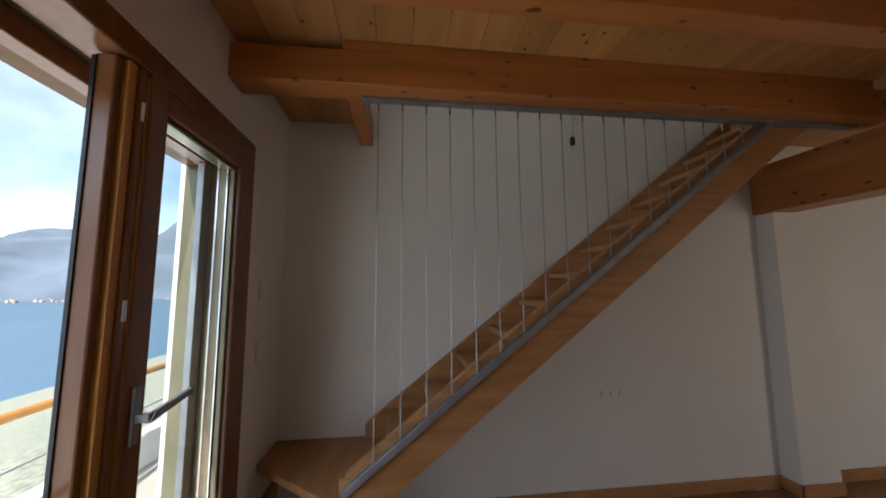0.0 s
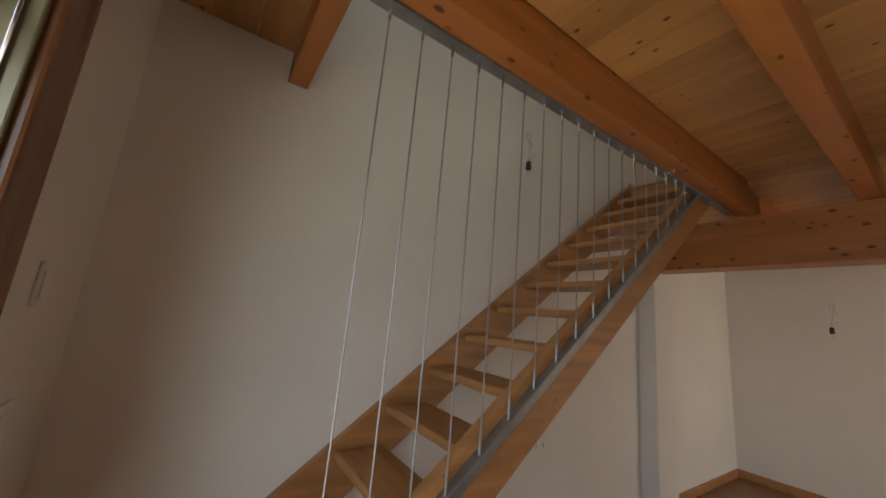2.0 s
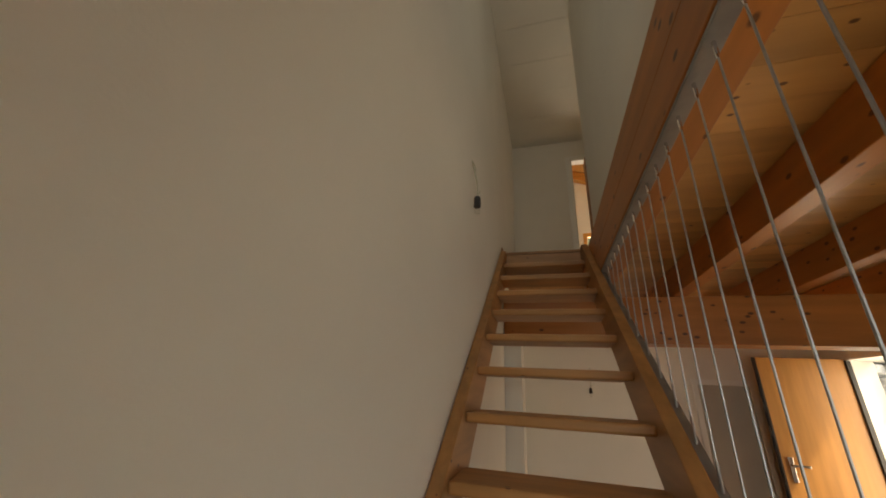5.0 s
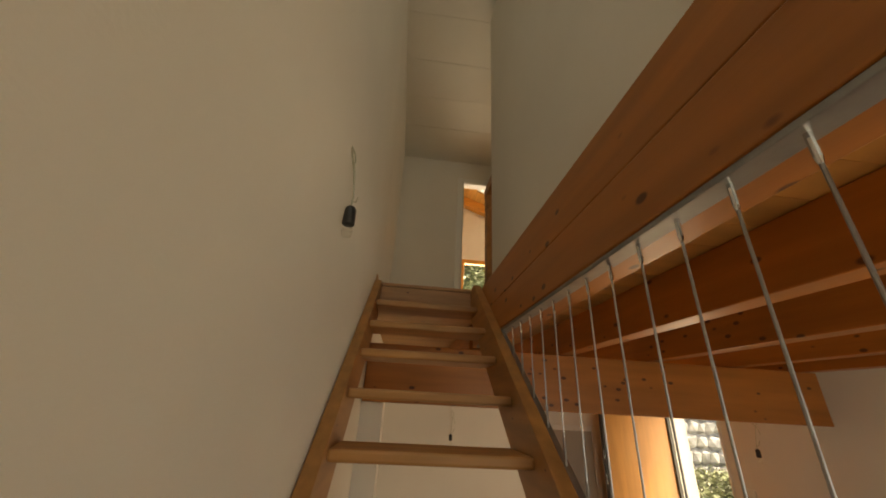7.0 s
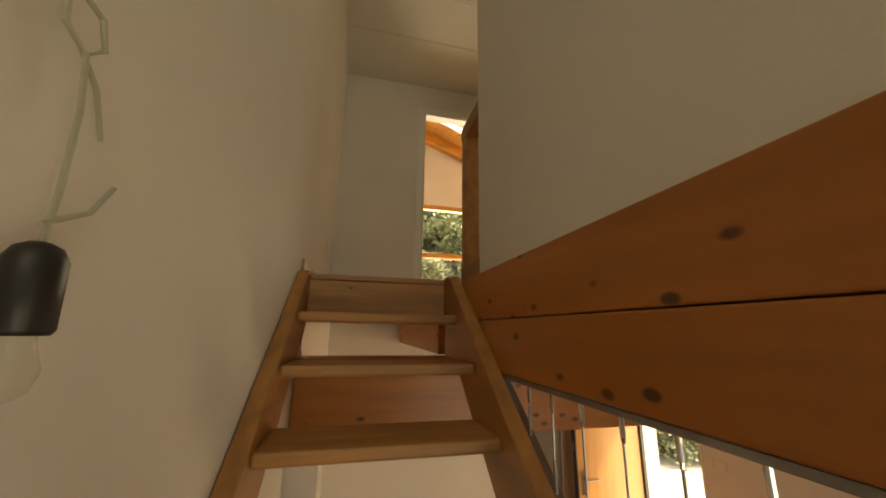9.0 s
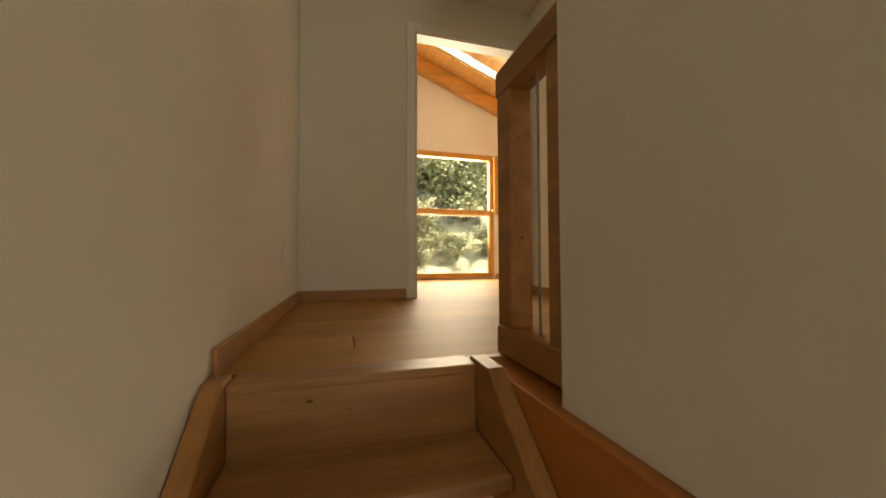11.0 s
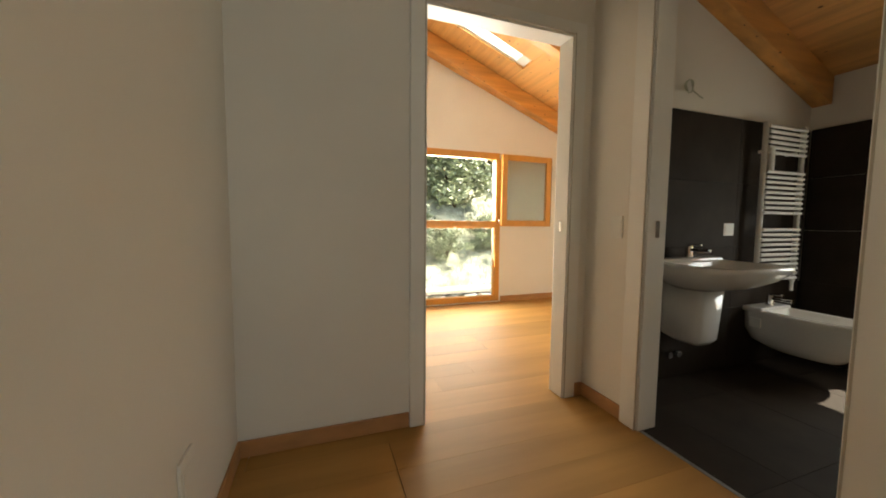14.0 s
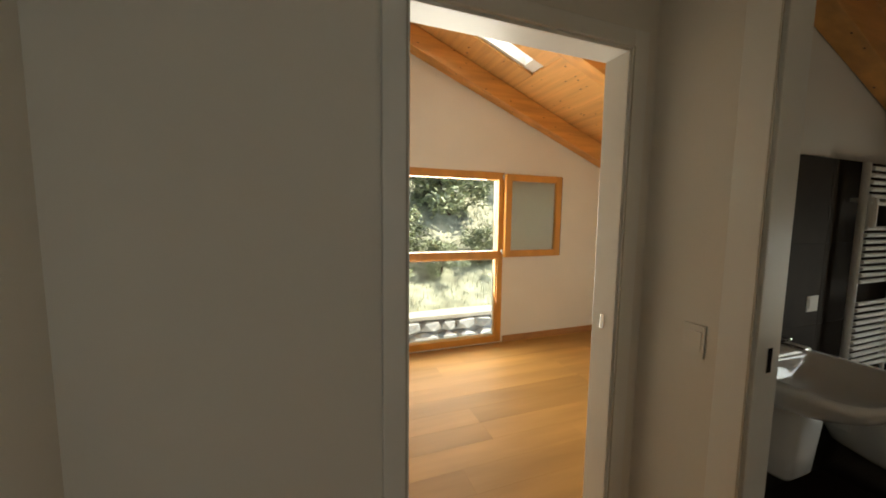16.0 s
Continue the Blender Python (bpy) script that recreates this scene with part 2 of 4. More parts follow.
def prism(outline, axis, a, b, bevel=0.0):
    """Extrude a 2D outline along x, y or z from a to b."""
    bm = bmesh.new()
    put = {"x": lambda u, v, w: (w, u, v), "y": lambda u, v, w: (u, w, v), "z": lambda u, v, w: (u, v, w)}[axis]
    lo, hi = [bm.verts.new(put(u, v, a)) for u, v in outline], [bm.verts.new(put(u, v, b)) for u, v in outline]
    n = len(outline)
    bm.faces.new(lo), bm.faces.new(list(reversed(hi)))
    for i in range(n):
        bm.faces.new((lo[i], hi[i], hi[(i + 1) % n], lo[(i + 1) % n]))
    if bevel:
        bmesh.ops.bevel(bm, geom=list(bm.edges), offset=bevel, segments=2, affect="EDGES", profile=0.5)
    return bm


def loft(sections, cap=True):
    """Skin a row of closed rings of equal length."""
    bm = bmesh.new()
    rings = [[bm.verts.new(p) for p in s] for s in sections]
    n = len(rings[0])
    for q, w in zip(rings, rings[1:]):
        for k in range(n):
            bm.faces.new((q[k], q[(k + 1) % n], w[(k + 1) % n], w[k]))
    if cap:
        bm.faces.new(rings[0]), bm.faces.new(list(reversed(rings[-1])))
    return bm


def part(name, bm, mat, parent=None, label="", kind=""):
    ob = new(name, mesh_of(bm, name, mat))
    if parent:
        ob.parent = parent
        top = parent.matrix_basis if parent.parent is None else parent.parent.matrix_basis @ parent.matrix_parent_inverse @ parent.matrix_basis
        ob.matrix_parent_inverse = top.inverted()
    return tagged(ob, label, kind=kind)


def structure(name, bm, mat, label, category):
    return tagged(part(name, bm, mat), label, category, kind="structure")


def thing(name, label, category, at=(0, 0, 0), group="", turn=0):
    ob = new(name)
    ob.empty_display_size = 0.1
    ob.matrix_basis = pose(*at, 0, 0, turn)
    return tagged(ob, label, category, group)


def quiet(ob):
    ob.visible_shadow = False
    return ob


# ---- structure, lower floor ----
floor_1 = structure("floor_lower", boxes([(-0.3, 5.78, -3.6, 0.3, -0.25, -0.014)]), GROUT, "reddish brown plank floor of the living room", "floor")
wall_stair = structure("wall_north", boxes([(-0.3, 7.8, 0.0, 0.3, -0.25, 7.0)]), PLASTER, "tall white plaster wall beside the stairs", "wall")
wall_window = structure("wall_west", boxes([(-0.3, 0, -0.56, 0, -0.25, 3.7), (-0.3, 0, -2.81, -0.56, 2.2, 3.7), (-0.3, 0, -0.12, 0, 3.7, 4.8), (-0.3, 0, -2.81, -0.66, 3.7, 4.8), (-0.3, 0, -2.81, 0, 4.8, 7.0), (-0.3, 0, -4.3, -2.81, -0.25, 7.0), (-0.3, 0, -2.81, -0.56, -0.25, 0.02)]), PLASTER, "white plaster wall around the balcony door", "wall")
wall_south = structure("wall_south", boxes([(0, 4.53, -3.60, -3.36, -0.014, 2.598), (5.31, 5.63, -3.60, -3.36, -0.014, 2.598), (4.53, 5.31, -3.60, -3.36, 2.11, 2.598)]), PLASTER, "white plaster wall with the entrance doorway", "wall")
wall_far = structure("wall_east", boxes([(5.63, 5.78, -3.60, 0, -0.014, 2.598)]), PLASTER, "white plaster wall at the far end of the living room", "wall")
column = structure("column", boxes([(3.54, 3.86, -0.14, 0.0, -0.012, 2.01)]), PLASTER, "white plastered pier under the main beam", "column")

# board ceiling, each board its own island
def board_ceiling(name, x0, x1, spans, z, width, label):
    bm = bmesh.new()
    x, i = x0, 0
    while x < x1 - 0.01:
        w = min(width, x1 - x)
        for y0, y1 in spans(x + w / 2):
            cut = y0 + (y1 - y0) * random.uniform(0.3, 0.7)
            for a, b in ((y0, cut), (cut, y1)) if y1 - y0 > 2 else ((y0, y1),):
                add_box(bm, x + 0.0012, x + w - 0.0012, a + 0.001, b - 0.001, z + random.uniform(0, 0.001), z + 0.02)
        x += width
        i += 1
    return structure(name, bm, BOARDS, label, "ceiling")


board_ceiling("ceiling_lower", 0.0, 5.63, lambda x: [(-3.36, -0.75), (-0.75, 0)] if x < 0.48 or x > 3.45 else [(-3.36, -0.86)], 2.60, 0.1617, "knotty pine board ceiling with varnished planks")
structure("slab_upper", boxes([(0, 5.63, -3.6, -0.86, 2.625, U - 0.016), (0, 0.5, -0.86, 0, 2.625, U - 0.016), (3.47, 5.63, -0.86, 0, 2.625, U - 0.016), (5.63, 7.6, -4.2, 0, 2.45, U - 0.016)]), RENDER, "floor slab between the storeys", "floor")

main_beam = tagged(part("main_beam", box(3.52, 3.74, -3.358, -0.002, 2.012, 2.378, 0.006), BEAM_Y), "large glued pine beam across the living room", "beam")
for yc in (-0.78, -1.385, -2.07, -2.72, -3.30):
    tagged(part("ceiling_joist", box(0.002 if yc < -1 else 3.745, 5.628, yc - 0.05, yc + 0.05, 2.382, 2.598, 0.005), BEAM), "varnished pine joist under the board ceiling", "beam", "joists under the board ceiling")
edge = tagged(part("edge_beam", box(0.002, 3.52, -0.86, -0.712, 2.388, 2.554, 0.005), BEAM), "varnished pine beam edging the stairwell", "beam")
tagged(part("fascia_board", box(0.488, 3.40, -0.855, -0.714, 2.5565, 2.736, 0.004), BEAM), "pine fascia board on the edge of the upper floor", "board")
tagged(part("trimmer_beam", box(0.477, 0.562, -0.71, -0.002, 2.445, 2.63, 0.004), BEAM_Y), "short pine trimmer at the head of the stairwell", "beam")


def skirting(name, rows, label="oak skirting board"):
    for r in rows:
        tagged(part(name, box(*r, 0.003), SKIRT), label, "skirting", kind="structure")


skirting("baseboard", [(0.95, 3.54, -0.014, -0.001, 0, 0.085), (3.527, 3.539, -0.154, -0.016, 0, 0.085), (3.527, 3.874, -0.154, -0.141, 0, 0.085), (3.861, 3.874, -0.140, -0.016, 0, 0.085),
                       (3.861, 5.616, -0.014, -0.001, 0, 0.085), (5.616, 5.629, -2.0, -0.001, 0, 0.085), (3.75, 4.5, -3.359, -3.346, 0, 0.085)], "reddish brown skirting board along the living room wall")

# ---- structure, upper floor ----
wall_part = structure("wall_partition", boxes([(0, 3.06, -0.86, -0.74, 2.738, 5.17), (2.96, 3.06, -1.845, -0.86, U, 5.17)]), PLASTER, "white partition wall above the stair beam", "wall")
hall_ceiling = bmesh.new()
for i in range(12):
    add_box(hall_ceiling, -0.16 + 0.46 * i + 0.002, -0.16 + 0.46 * (i + 1) - 0.002, -1.845, 0, 5.17 + 0.0015 * (i % 2), 5.24)
structure("ceiling_hall", hall_ceiling, CEIL_PAINT, "white panelled ceiling over the stair hall", "ceiling")


def roof_z(y):
    return 6.565 + 0.395 * y


wall_end = structure("wall_end", boxes([(5.07, 5.165, -0.832, 0, U - 0.02, 6.16), (5.07, 5.165, -1.712, -0.832, 4.835, 5.86)]), PLASTER, "white plaster wall at the end of the hall", "wall")


def sloped_wall(name, x0, x1, y0, y1, z0, label):
    return structure(name, prism([(y0, z0), (y1, z0), (y1, roof_z(y1) - 0.003), (y0, roof_z(y0) - 0.003)], "x", x0, x1), PLASTER, label, "wall")


sloped_wall("wall_end_side", 5.07, 5.165, -4.05, -1.712, U - 0.02, "white plaster wall between bathroom and bedroom")
wall_bath = structure("wall_bath", boxes([(4.675, 5.07, -1.945, -1.845, U - 0.02, 5.7), (3.0, 3.935, -1.945, -1.845, U - 0.02, 5.7), (3.935, 4.675, -1.945, -1.845, 4.868, 5.7)]), PLASTER, "white plaster wall with the bathroom doorway", "wall")
sloped_wall("wall_bath_west", 2.9, 3.0, -4.05, -1.845, U - 0.02, "white plaster wall closing the bathroom")
structure("wall_bath_south", boxes([(2.9, 3.95, -4.07, -3.95, U - 0.02, 4.92), (4.5, 5.07, -4.07, -3.95, U - 0.02, 4.92), (3.95, 4.5, -4.07, -3.95, U - 0.02, 3.35), (3.95, 4.5, -4.07, -3.95, 4.2, 4.92)]), PLASTER, "white plaster wall with the bathroom window", "wall")
structure("wall_bed_south", boxes([(5.165, 7.48, -4.17, -4.05, U - 0.02, 4.875)]), PLASTER, "white plaster side wall of the bedroom", "wall")
for nm, x0, x1, y0, y1, z in (("wall_bath_south_top", 2.9, 5.07, -4.07, -3.95, 4.92), ("wall_bed_south_top", 5.165, 7.48, -4.17, -4.05, 4.875)):
    structure(nm, prism([(y0, z), (y1, z), (y1, roof_z(y1) - 0.003), (y0, roof_z(y0) - 0.003)], "x", x0, x1), PLASTER, "white plaster under the slope of the roof", "wall")
WY0, WY1, WZ0, WZ1 = -2.575, -1.2, 2.765, 4.685
bm = boxes([(7.48, 7.70, WY1, 0, 0 + U - 0.3, 6.0), (7.48, 7.70, WY0, WY1, U - 0.3, WZ0), (7.48, 7.70, WY0, WY1, WZ1, 5.5), (7.48, 7.70, -4.17, WY0, U - 0.3, 4.86)])
structure("wall_bed_window", bm, PLASTER, "white plaster wall around the bedroom window", "wall")
structure("wall_bed_gable", prism([(-4.17, 4.86), (WY0, 4.86), (WY0, 5.5), (WY1, 5.5), (WY1, 6.0), (0, 6.0), (0, roof_z(0) - 0.003), (-4.17, roof_z(-4.17) - 0.003)], "x", 7.48, 7.70), PLASTER, "white plaster gable under the sloping roof", "wall")
structure("wall_bed_back", prism([(-0.832, 6.16), (0, 6.16), (0, roof_z(0) - 0.003), (-1.712, roof_z(-1.712) - 0.003), (-1.712, 5.86), (-0.832, 5.86)], "x", 5.07, 5.165), PLASTER, "white plaster over the bedroom door", "wall")

SKX0, SKX1, SKY0, SKY1 = 6.80, 7.00, -2.50, -1.45


def sloped_boards(name, x0, x1, y0, y1, hole, mat, label, drop=0.0):
    """Boards along x laid up the slope, each its own island, with an opening left for a skylight."""
    bm = bmesh.new()
    y = y0
    while y < y1 - 0.01:
        w = min(0.145, y1 - y)
        spans = [(x0, x1)]
        if hole and y + w > hole[2] and y < hole[3]:
            spans = [(x0, hole[0]), (hole[1], x1)]
        for a, b in spans:
            lift = random.uniform(0, 0.001) - drop
            vs = [bm.verts.new((x, yy, roof_z(yy) + dz + lift)) for dz in (0, 0.022) for x, yy in ((a, y + 0.0012), (b, y + 0.0012), (b, y + w - 0.0012), (a, y + w - 0.0012))]
            for f in ((0, 1, 2, 3), (7, 6, 5, 4), (0, 4, 5, 1), (1, 5, 6, 2), (2, 6, 7, 3), (3, 7, 4, 0)):
                bm.faces.new([vs[i] for i in f])
        y += 0.145
    return structure(name, bm, mat, label, "ceiling")


BOARDS_X = material("varnished_pine_roof_boards", (0.66, 0.35, 0.12), 0.4, var=0.16, scale=2.0, stretch=(0.7, 9, 9), bump=0.05, bump_scale=30, rnd=0.14, island=True, knots=(5.0, (1.5, 2.4, 2.4), 0.12))
sloped_boards("ceiling_bedroom", 5.165, 7.48, -4.17, 0.0, (SKX0, SKX1, SKY0, SKY1), BOARDS_X, "sloping ceiling of varnished pine boards")
sloped_boards("ceiling_bath", 2.9, 5.07, -4.07, -1.845, None, BOARDS_X, "sloping bathroom ceiling of varnished pine boards", 0.115)


def roof_block(x0, x1, y0, y1, lift, thick):
    bm = bmesh.new()
    vs = [bm.verts.new((x, y, roof_z(y) + lift + dz)) for dz in (0, thick) for x, y in ((x0, y0), (x1, y0), (x1, y1), (x0, y1))]
    for f in ((0, 1, 2, 3), (7, 6, 5, 4), (0, 4, 5, 1), (1, 5, 6, 2), (2, 6, 7, 3), (3, 7, 4, 0)):
        bm.faces.new([vs[i] for i in f])
    return bm


for i, r in enumerate([(-0.5, SKX0, -4.7, 0.4), (SKX1, 8.1, -4.7, 0.4), (SKX0, SKX1, -4.7, SKY0), (SKX0, SKX1, SKY1, 0.4)]):
    structure("roof_panel", roof_block(*r, 0.03, 0.14), RENDER, "roof build-up over the pine boards", "roof")
structure("roof_ridge_side", boxes([(-0.5, 8.1, 0.3, 0.4, 5.0, 6.9), (-0.5, 3.0, -4.3, -4.2, 2.6, 5.0)]), RENDER, "outer walls under the roof", "wall")


def rafter(x0, x1, y0, y1, label, drop=0.0):
    bm = roof_block(x0, x1, y0, y1, -0.205 - drop, 0.20)
    bmesh.ops.bevel(bm, geom=list(bm.edges), offset=0.005, segments=2, affect="EDGES", profile=0.5)
    tagged(part("rafter", bm, RAFTER), label, "beam", "rafters of the sloping roof")


rafter(7.33, 7.475, -4.045, -0.01, "varnished pine rafter along the bedroom gable")
rafter(6.22, 6.34, -4.045, -0.01, "varnished pine rafter beside the skylight")
rafter(5.5, 5.62, -4.045, -0.01, "varnished pine rafter in the bedroom")
rafter(4.95, 5.065, -3.945, -1.95, "varnished pine rafter along the bathroom wall", 0.115)
rafter(4.0, 4.12, -3.945, -1.95, "varnished pine rafter in the bathroom", 0.115)

skirting("baseboard", [(3.403, 5.057, -0.013, -0.001, U + 0.004, U + 0.078), (5.057, 5.069, -0.765, -0.001, U, U + 0.075), (5.057, 5.069, -1.844, -1.779, U, U + 0.075), (4.735, 5.056, -1.844, -1.832, U, U + 0.075),
                       (3.1, 3.875, -1.844, -1.832, U, U + 0.075), (7.467, 7.479, -4.05, WY0 - 0.03, U, U + 0.075), (5.2, 7.467, -4.049, -4.037, U, U + 0.075)], "honey oak skirting board on the upper floor")


# ---- doors and windows ----
def lined_doorway(name, axis, plane, back, a, b, z0, z1, label, cas=0.095):
    """A white lined doorway in a wall: lining, two jamb casings and a head casing on the front."""
    d = thing(name, label, "doorway", ((plane if axis == "x" else (a + b) / 2), ((a + b) / 2 if axis == "x" else plane), z0))
    d["kind"] = "structure"
    sgn = 1 if back > plane else -1

    def put(nm, u0, u1, d0, d1, h0, h1, bev=0.003):
        lo, hi = sorted((plane + sgn * d0, plane + sgn * d1))
        part(nm, box(lo, hi, u0, u1, h0, h1, bev) if axis == "x" else box(u0, u1, lo, hi, h0, h1, bev), LACQUER, d)

    depth = abs(back - plane)
    put("jamb", a, a + 0.02, -0.010, depth + 0.01, z0, z1)
    put("jamb", b - 0.02, b, -0.010, depth + 0.01, z0, z1)
    put("head", a + 0.02, b - 0.02, -0.010, depth + 0.01, z1 - 0.02, z1)
    put("casing", a - cas + 0.01, a + 0.006, -0.022, -0.001, z0, z1 + cas - 0.02)
    put("casing", b - 0.006, b + cas - 0.01, -0.022, -0.001, z0, z1 + cas - 0.02)
    put("head_casing", a + 0.006, b - 0.006, -0.022, -0.001, z1 - 0.008, z1 + cas - 0.02)
    return d


lined_doorway("door_1", "x", 5.07, 5.165, -1.712, -0.832, U, 4.835, "white lined doorway from hall to bedroom", 0.075)
lined_doorway("door_2", "y", -1.845, -1.945, 3.935, 4.675, U, 4.868, "white lined doorway from hall to bathroom")


# ---- stairs ----
SLOPE = RISE / RUN
ANG = math.atan(SLOPE)
stairs = thing("staircase", "open pale pine staircase with steel cables", "staircase", (1.9, -0.4, 0))
N = 12                                    # straight treads below the landing


def nose(k):
    return X0 - 0.053 - RUN * k, U - RISE * k


def stringer(name, y0, y1, xa, xb, up, down, top):
    za, zb = U + (xa - X0) * SLOPE, U + (xb - X0) * SLOPE
    xc = X0 + (top - up - U) / SLOPE
    return part(name, prism([(xa, za - down), (xa, za + up), (xc, top), (xb, top), (xb, zb - down)], "y", y0, y1, 0.004), STRINGER, stairs)


stringer("wall_stringer", -0.048, -0.003, 0.55, 3.40, 0.068, 0.21, 2.764)
stringer("outer_stringer", -0.712, -0.664, 0.525, 3.40, 0.115, 0.162, 2.762)
tread_mesh = None
for k in range(1, N + 1):
    x, z = nose(k)
    if tread_mesh is None:
        t = part("tread", box(-0.002, 0.224, -0.664, -0.048, -0.036, 0, 0.009), STAIR, stairs)
        tread_mesh = t.data
    else:
        t = new("tread", tread_mesh)
        t.parent, t.matrix_parent_inverse = stairs, stairs.matrix_basis.inverted()
    t.location = (x, 0, z)
part("riser_board", box(X0 - 0.050, X0 - 0.022, -0.663, -0.049, U - RISE - 0.03, U - 0.022, 0.003), STAIR, stairs)
part("landing_nosing", box(X0 - 0.058, 3.44, -0.663, -0.049, U - 0.021, U + 0.003, 0.004), STAIR, stairs)
part("landing_corner", box(3.402, 3.4405, -0.86, -0.664, U - 0.03, U + 0.001, 0.003), STAIR, stairs)
part("flat_bar", prism([(x, U + (x - X0) * SLOPE + dz) for x, dz in ((0.52, 0.03), (0.52, 0.073), (2.86, 0.073), (2.86, 0.03))], "y", -0.752, -0.713, 0.003), STEEL, stairs, "bare steel flat bar along the stringer")
part("top_bar", box(0.57, 3.40, -0.765, -0.716, 2.374, 2.387, 0.002), STEEL, stairs, "bare steel bar under the edge beam")
for i in range(19):
    x = 0.65 + 0.1183 * i
    zb = U + (x - X0) * SLOPE + 0.092
    if zb < 2.34:
        c = part("cable", tube([(x, -0.738, zb - 0.02), (x, -0.738, 2.376)], 0.0027, 6), CABLE, stairs)
        part("ferrule", tube([(x, -0.738, 2.376), (x, -0.738, 2.335), (x, -0.738, 2.325)], [0.005, 0.005, 0.003], 8), CHROME, c, "bright crimped top fitting")
        part("ferrule", tube([(x, -0.738, zb - 0.025), (x, -0.738, zb + 0.045), (x, -0.738, zb + 0.05)], [0.0045, 0.0045, 0.003], 8), CABLE, c, "crimped end fitting")
# winding steps in the corner
w3 = part("winder_tread", prism([(0.003, -0.003), (0.66, -0.003), (0.66, -0.70), (0.52, -0.76), (0.003, -0.30)], "z", 3 * RISE - 0.04, 3 * RISE, 0.005), STAIR, stairs)
part("winder_tread", prism([(0.003, -0.28), (0.50, -0.74), (0.52, -0.80), (0.20, -0.96), (0.003, -0.72)], "z", 2 * RISE - 0.04, 2 * RISE, 0.005), STAIR, stairs)
part("winder_tread", prism([(0.003, -0.70), (0.20, -0.94), (0.52, -0.80), (0.60, -1.10), (0.003, -1.10)], "z", RISE - 0.04, RISE, 0.005), STAIR, stairs)
part("newel", box(0.50, 0.56, -0.718, -0.658, 0.0, 0.62, 0.004), STAIR, stairs)
part("winder_carriage", boxes([(0.003, 0.04, -1.08, -0.05, 0, RISE - 0.04), (0.30, 0.34, -1.05, -0.85, 0, RISE - 0.04), (0.003, 0.04, -0.70, -0.05, RISE, 2 * RISE - 0.04), (0.003, 0.64, -0.05, -0.008, RISE * 2, 3 * RISE - 0.04)], 0.003), STAIR, stairs)


# ---- balcony door ----
win = thing("window_1", "brown wooden balcony door with clear glass, one leaf open", "balcony door", (0, -1.6, 0.02))
win["kind"] = "structure"
F = part("window_frame", boxes([(-0.11, 0.014, -0.635, -0.552, 0.022, 2.105), (-0.11, 0.014, -2.808, -0.552, 2.105, 2.195), (-0.11, 0.014, -2.808, -2.73, 0.022, 2.105), (-0.11, -0.004, -2.73, -0.635, 0.022, 0.05)], 0.006), DARKWOOD, win)
sash = part("sash", boxes([(-0.075, 0.026, -0.728, -0.64, 0.055, 2.1), (-0.075, 0.026, -1.325, -1.24, 0.055, 2.1), (-0.074, 0.025, -1.24, -0.728, 2.015, 2.099), (-0.074, 0.025, -1.24, -0.728, 0.056, 0.15)], 0.008), DARKWOOD, win)
part("glazing_bead", boxes([(-0.052, 0.006, -0.744, -0.729, 0.152, 2.013), (-0.052, 0.006, -1.239, -1.224, 0.152, 2.013), (-0.052, 0.006, -1.224, -0.744, 1.998, 2.013)], 0.004), BRASS, sash, "pale gold glazing bead")
quiet(part("pane", box(-0.034, -0.026, -1.298, -0.791, 0.152, 1.972), GLASS, win))
part("glass_spacer", boxes([(-0.060, -0.053, -0.76, -0.75, 0.152, 2.013), (-0.024, -0.018, -0.754, -0.746, 0.152, 2.013), (-0.060, -0.053, -1.22, -1.21, 0.152, 2.013)], 0.001), CHROME, sash, "bright metal spacer in the glazing")
part("meeting_stile", boxes([(-0.045, 0.016, -1.355, -1.327, 0.055, 2.1), (-0.065, -0.008, -1.412, -1.387, 0.055, 2.1)], 0.006), DARKWOOD, win)
# amber wood colour here stands in for light catching the stile edges
part("rebate_strip", boxes([(-0.055, 0.006, -1.385, -1.357, 0.055, 2.1), (-0.03, 0.021, -1.3265, -1.3255, 0.06, 2.09)], 0.0004), WINWOOD, win, "rebate strip in amber, painted as a lit edge")
part("weather_strip", boxes([(-0.066, -0.056, -1.417, -1.412, 0.06, 2.09)]), BLACK, win)
part("striker", boxes([(0.016, 0.021, -1.351, -1.334, z, z + 0.06) for z in (0.55, 1.37, 1.94)], 0.002), CHROME, win, "small chrome locking strikers")
handle = part("handle", boxes([(0.026, 0.036, -1.302, -1.272, 1.03, 1.19), (0.036, 0.075, -1.298, -1.276, 1.09, 1.115)], 0.003), STEEL, sash, "brushed metal lever handle")
part("lever", prism([(-1.298, 1.09), (-1.278, 1.118), (-1.10, 1.135), (-1.10, 1.116)], "x", 0.066, 0.082, 0.003), STEEL, win, "brushed metal lever")
part("outer_lever", boxes([(-0.12, -0.10, -1.55, -1.395, 0.93, 0.955), (-0.12, -0.06, -1.412, -1.392, 0.93, 0.955)], 0.004), STEEL, win, "brushed metal outside lever")
part("outer_reveal", boxes([(-0.295, -0.115, -0.59, -0.562, 0.025, 2.16), (-0.295, -0.115, -2.8, -2.77, 0.025, 2.16), (-0.295, -0.115, -2.77, -0.59, 2.13, 2.16)], 0.003), BRASS, win, "pale gold outer lining")
part("shutter_box", boxes([(-0.29, -0.16, -2.76, -0.6, 2.06, 2.128)], 0.004), DARKWOOD, win)
part("shutter_rail", boxes([(-0.20, -0.17, -0.66, -0.592, 0.03, 2.06)], 0.003), STEEL, win)

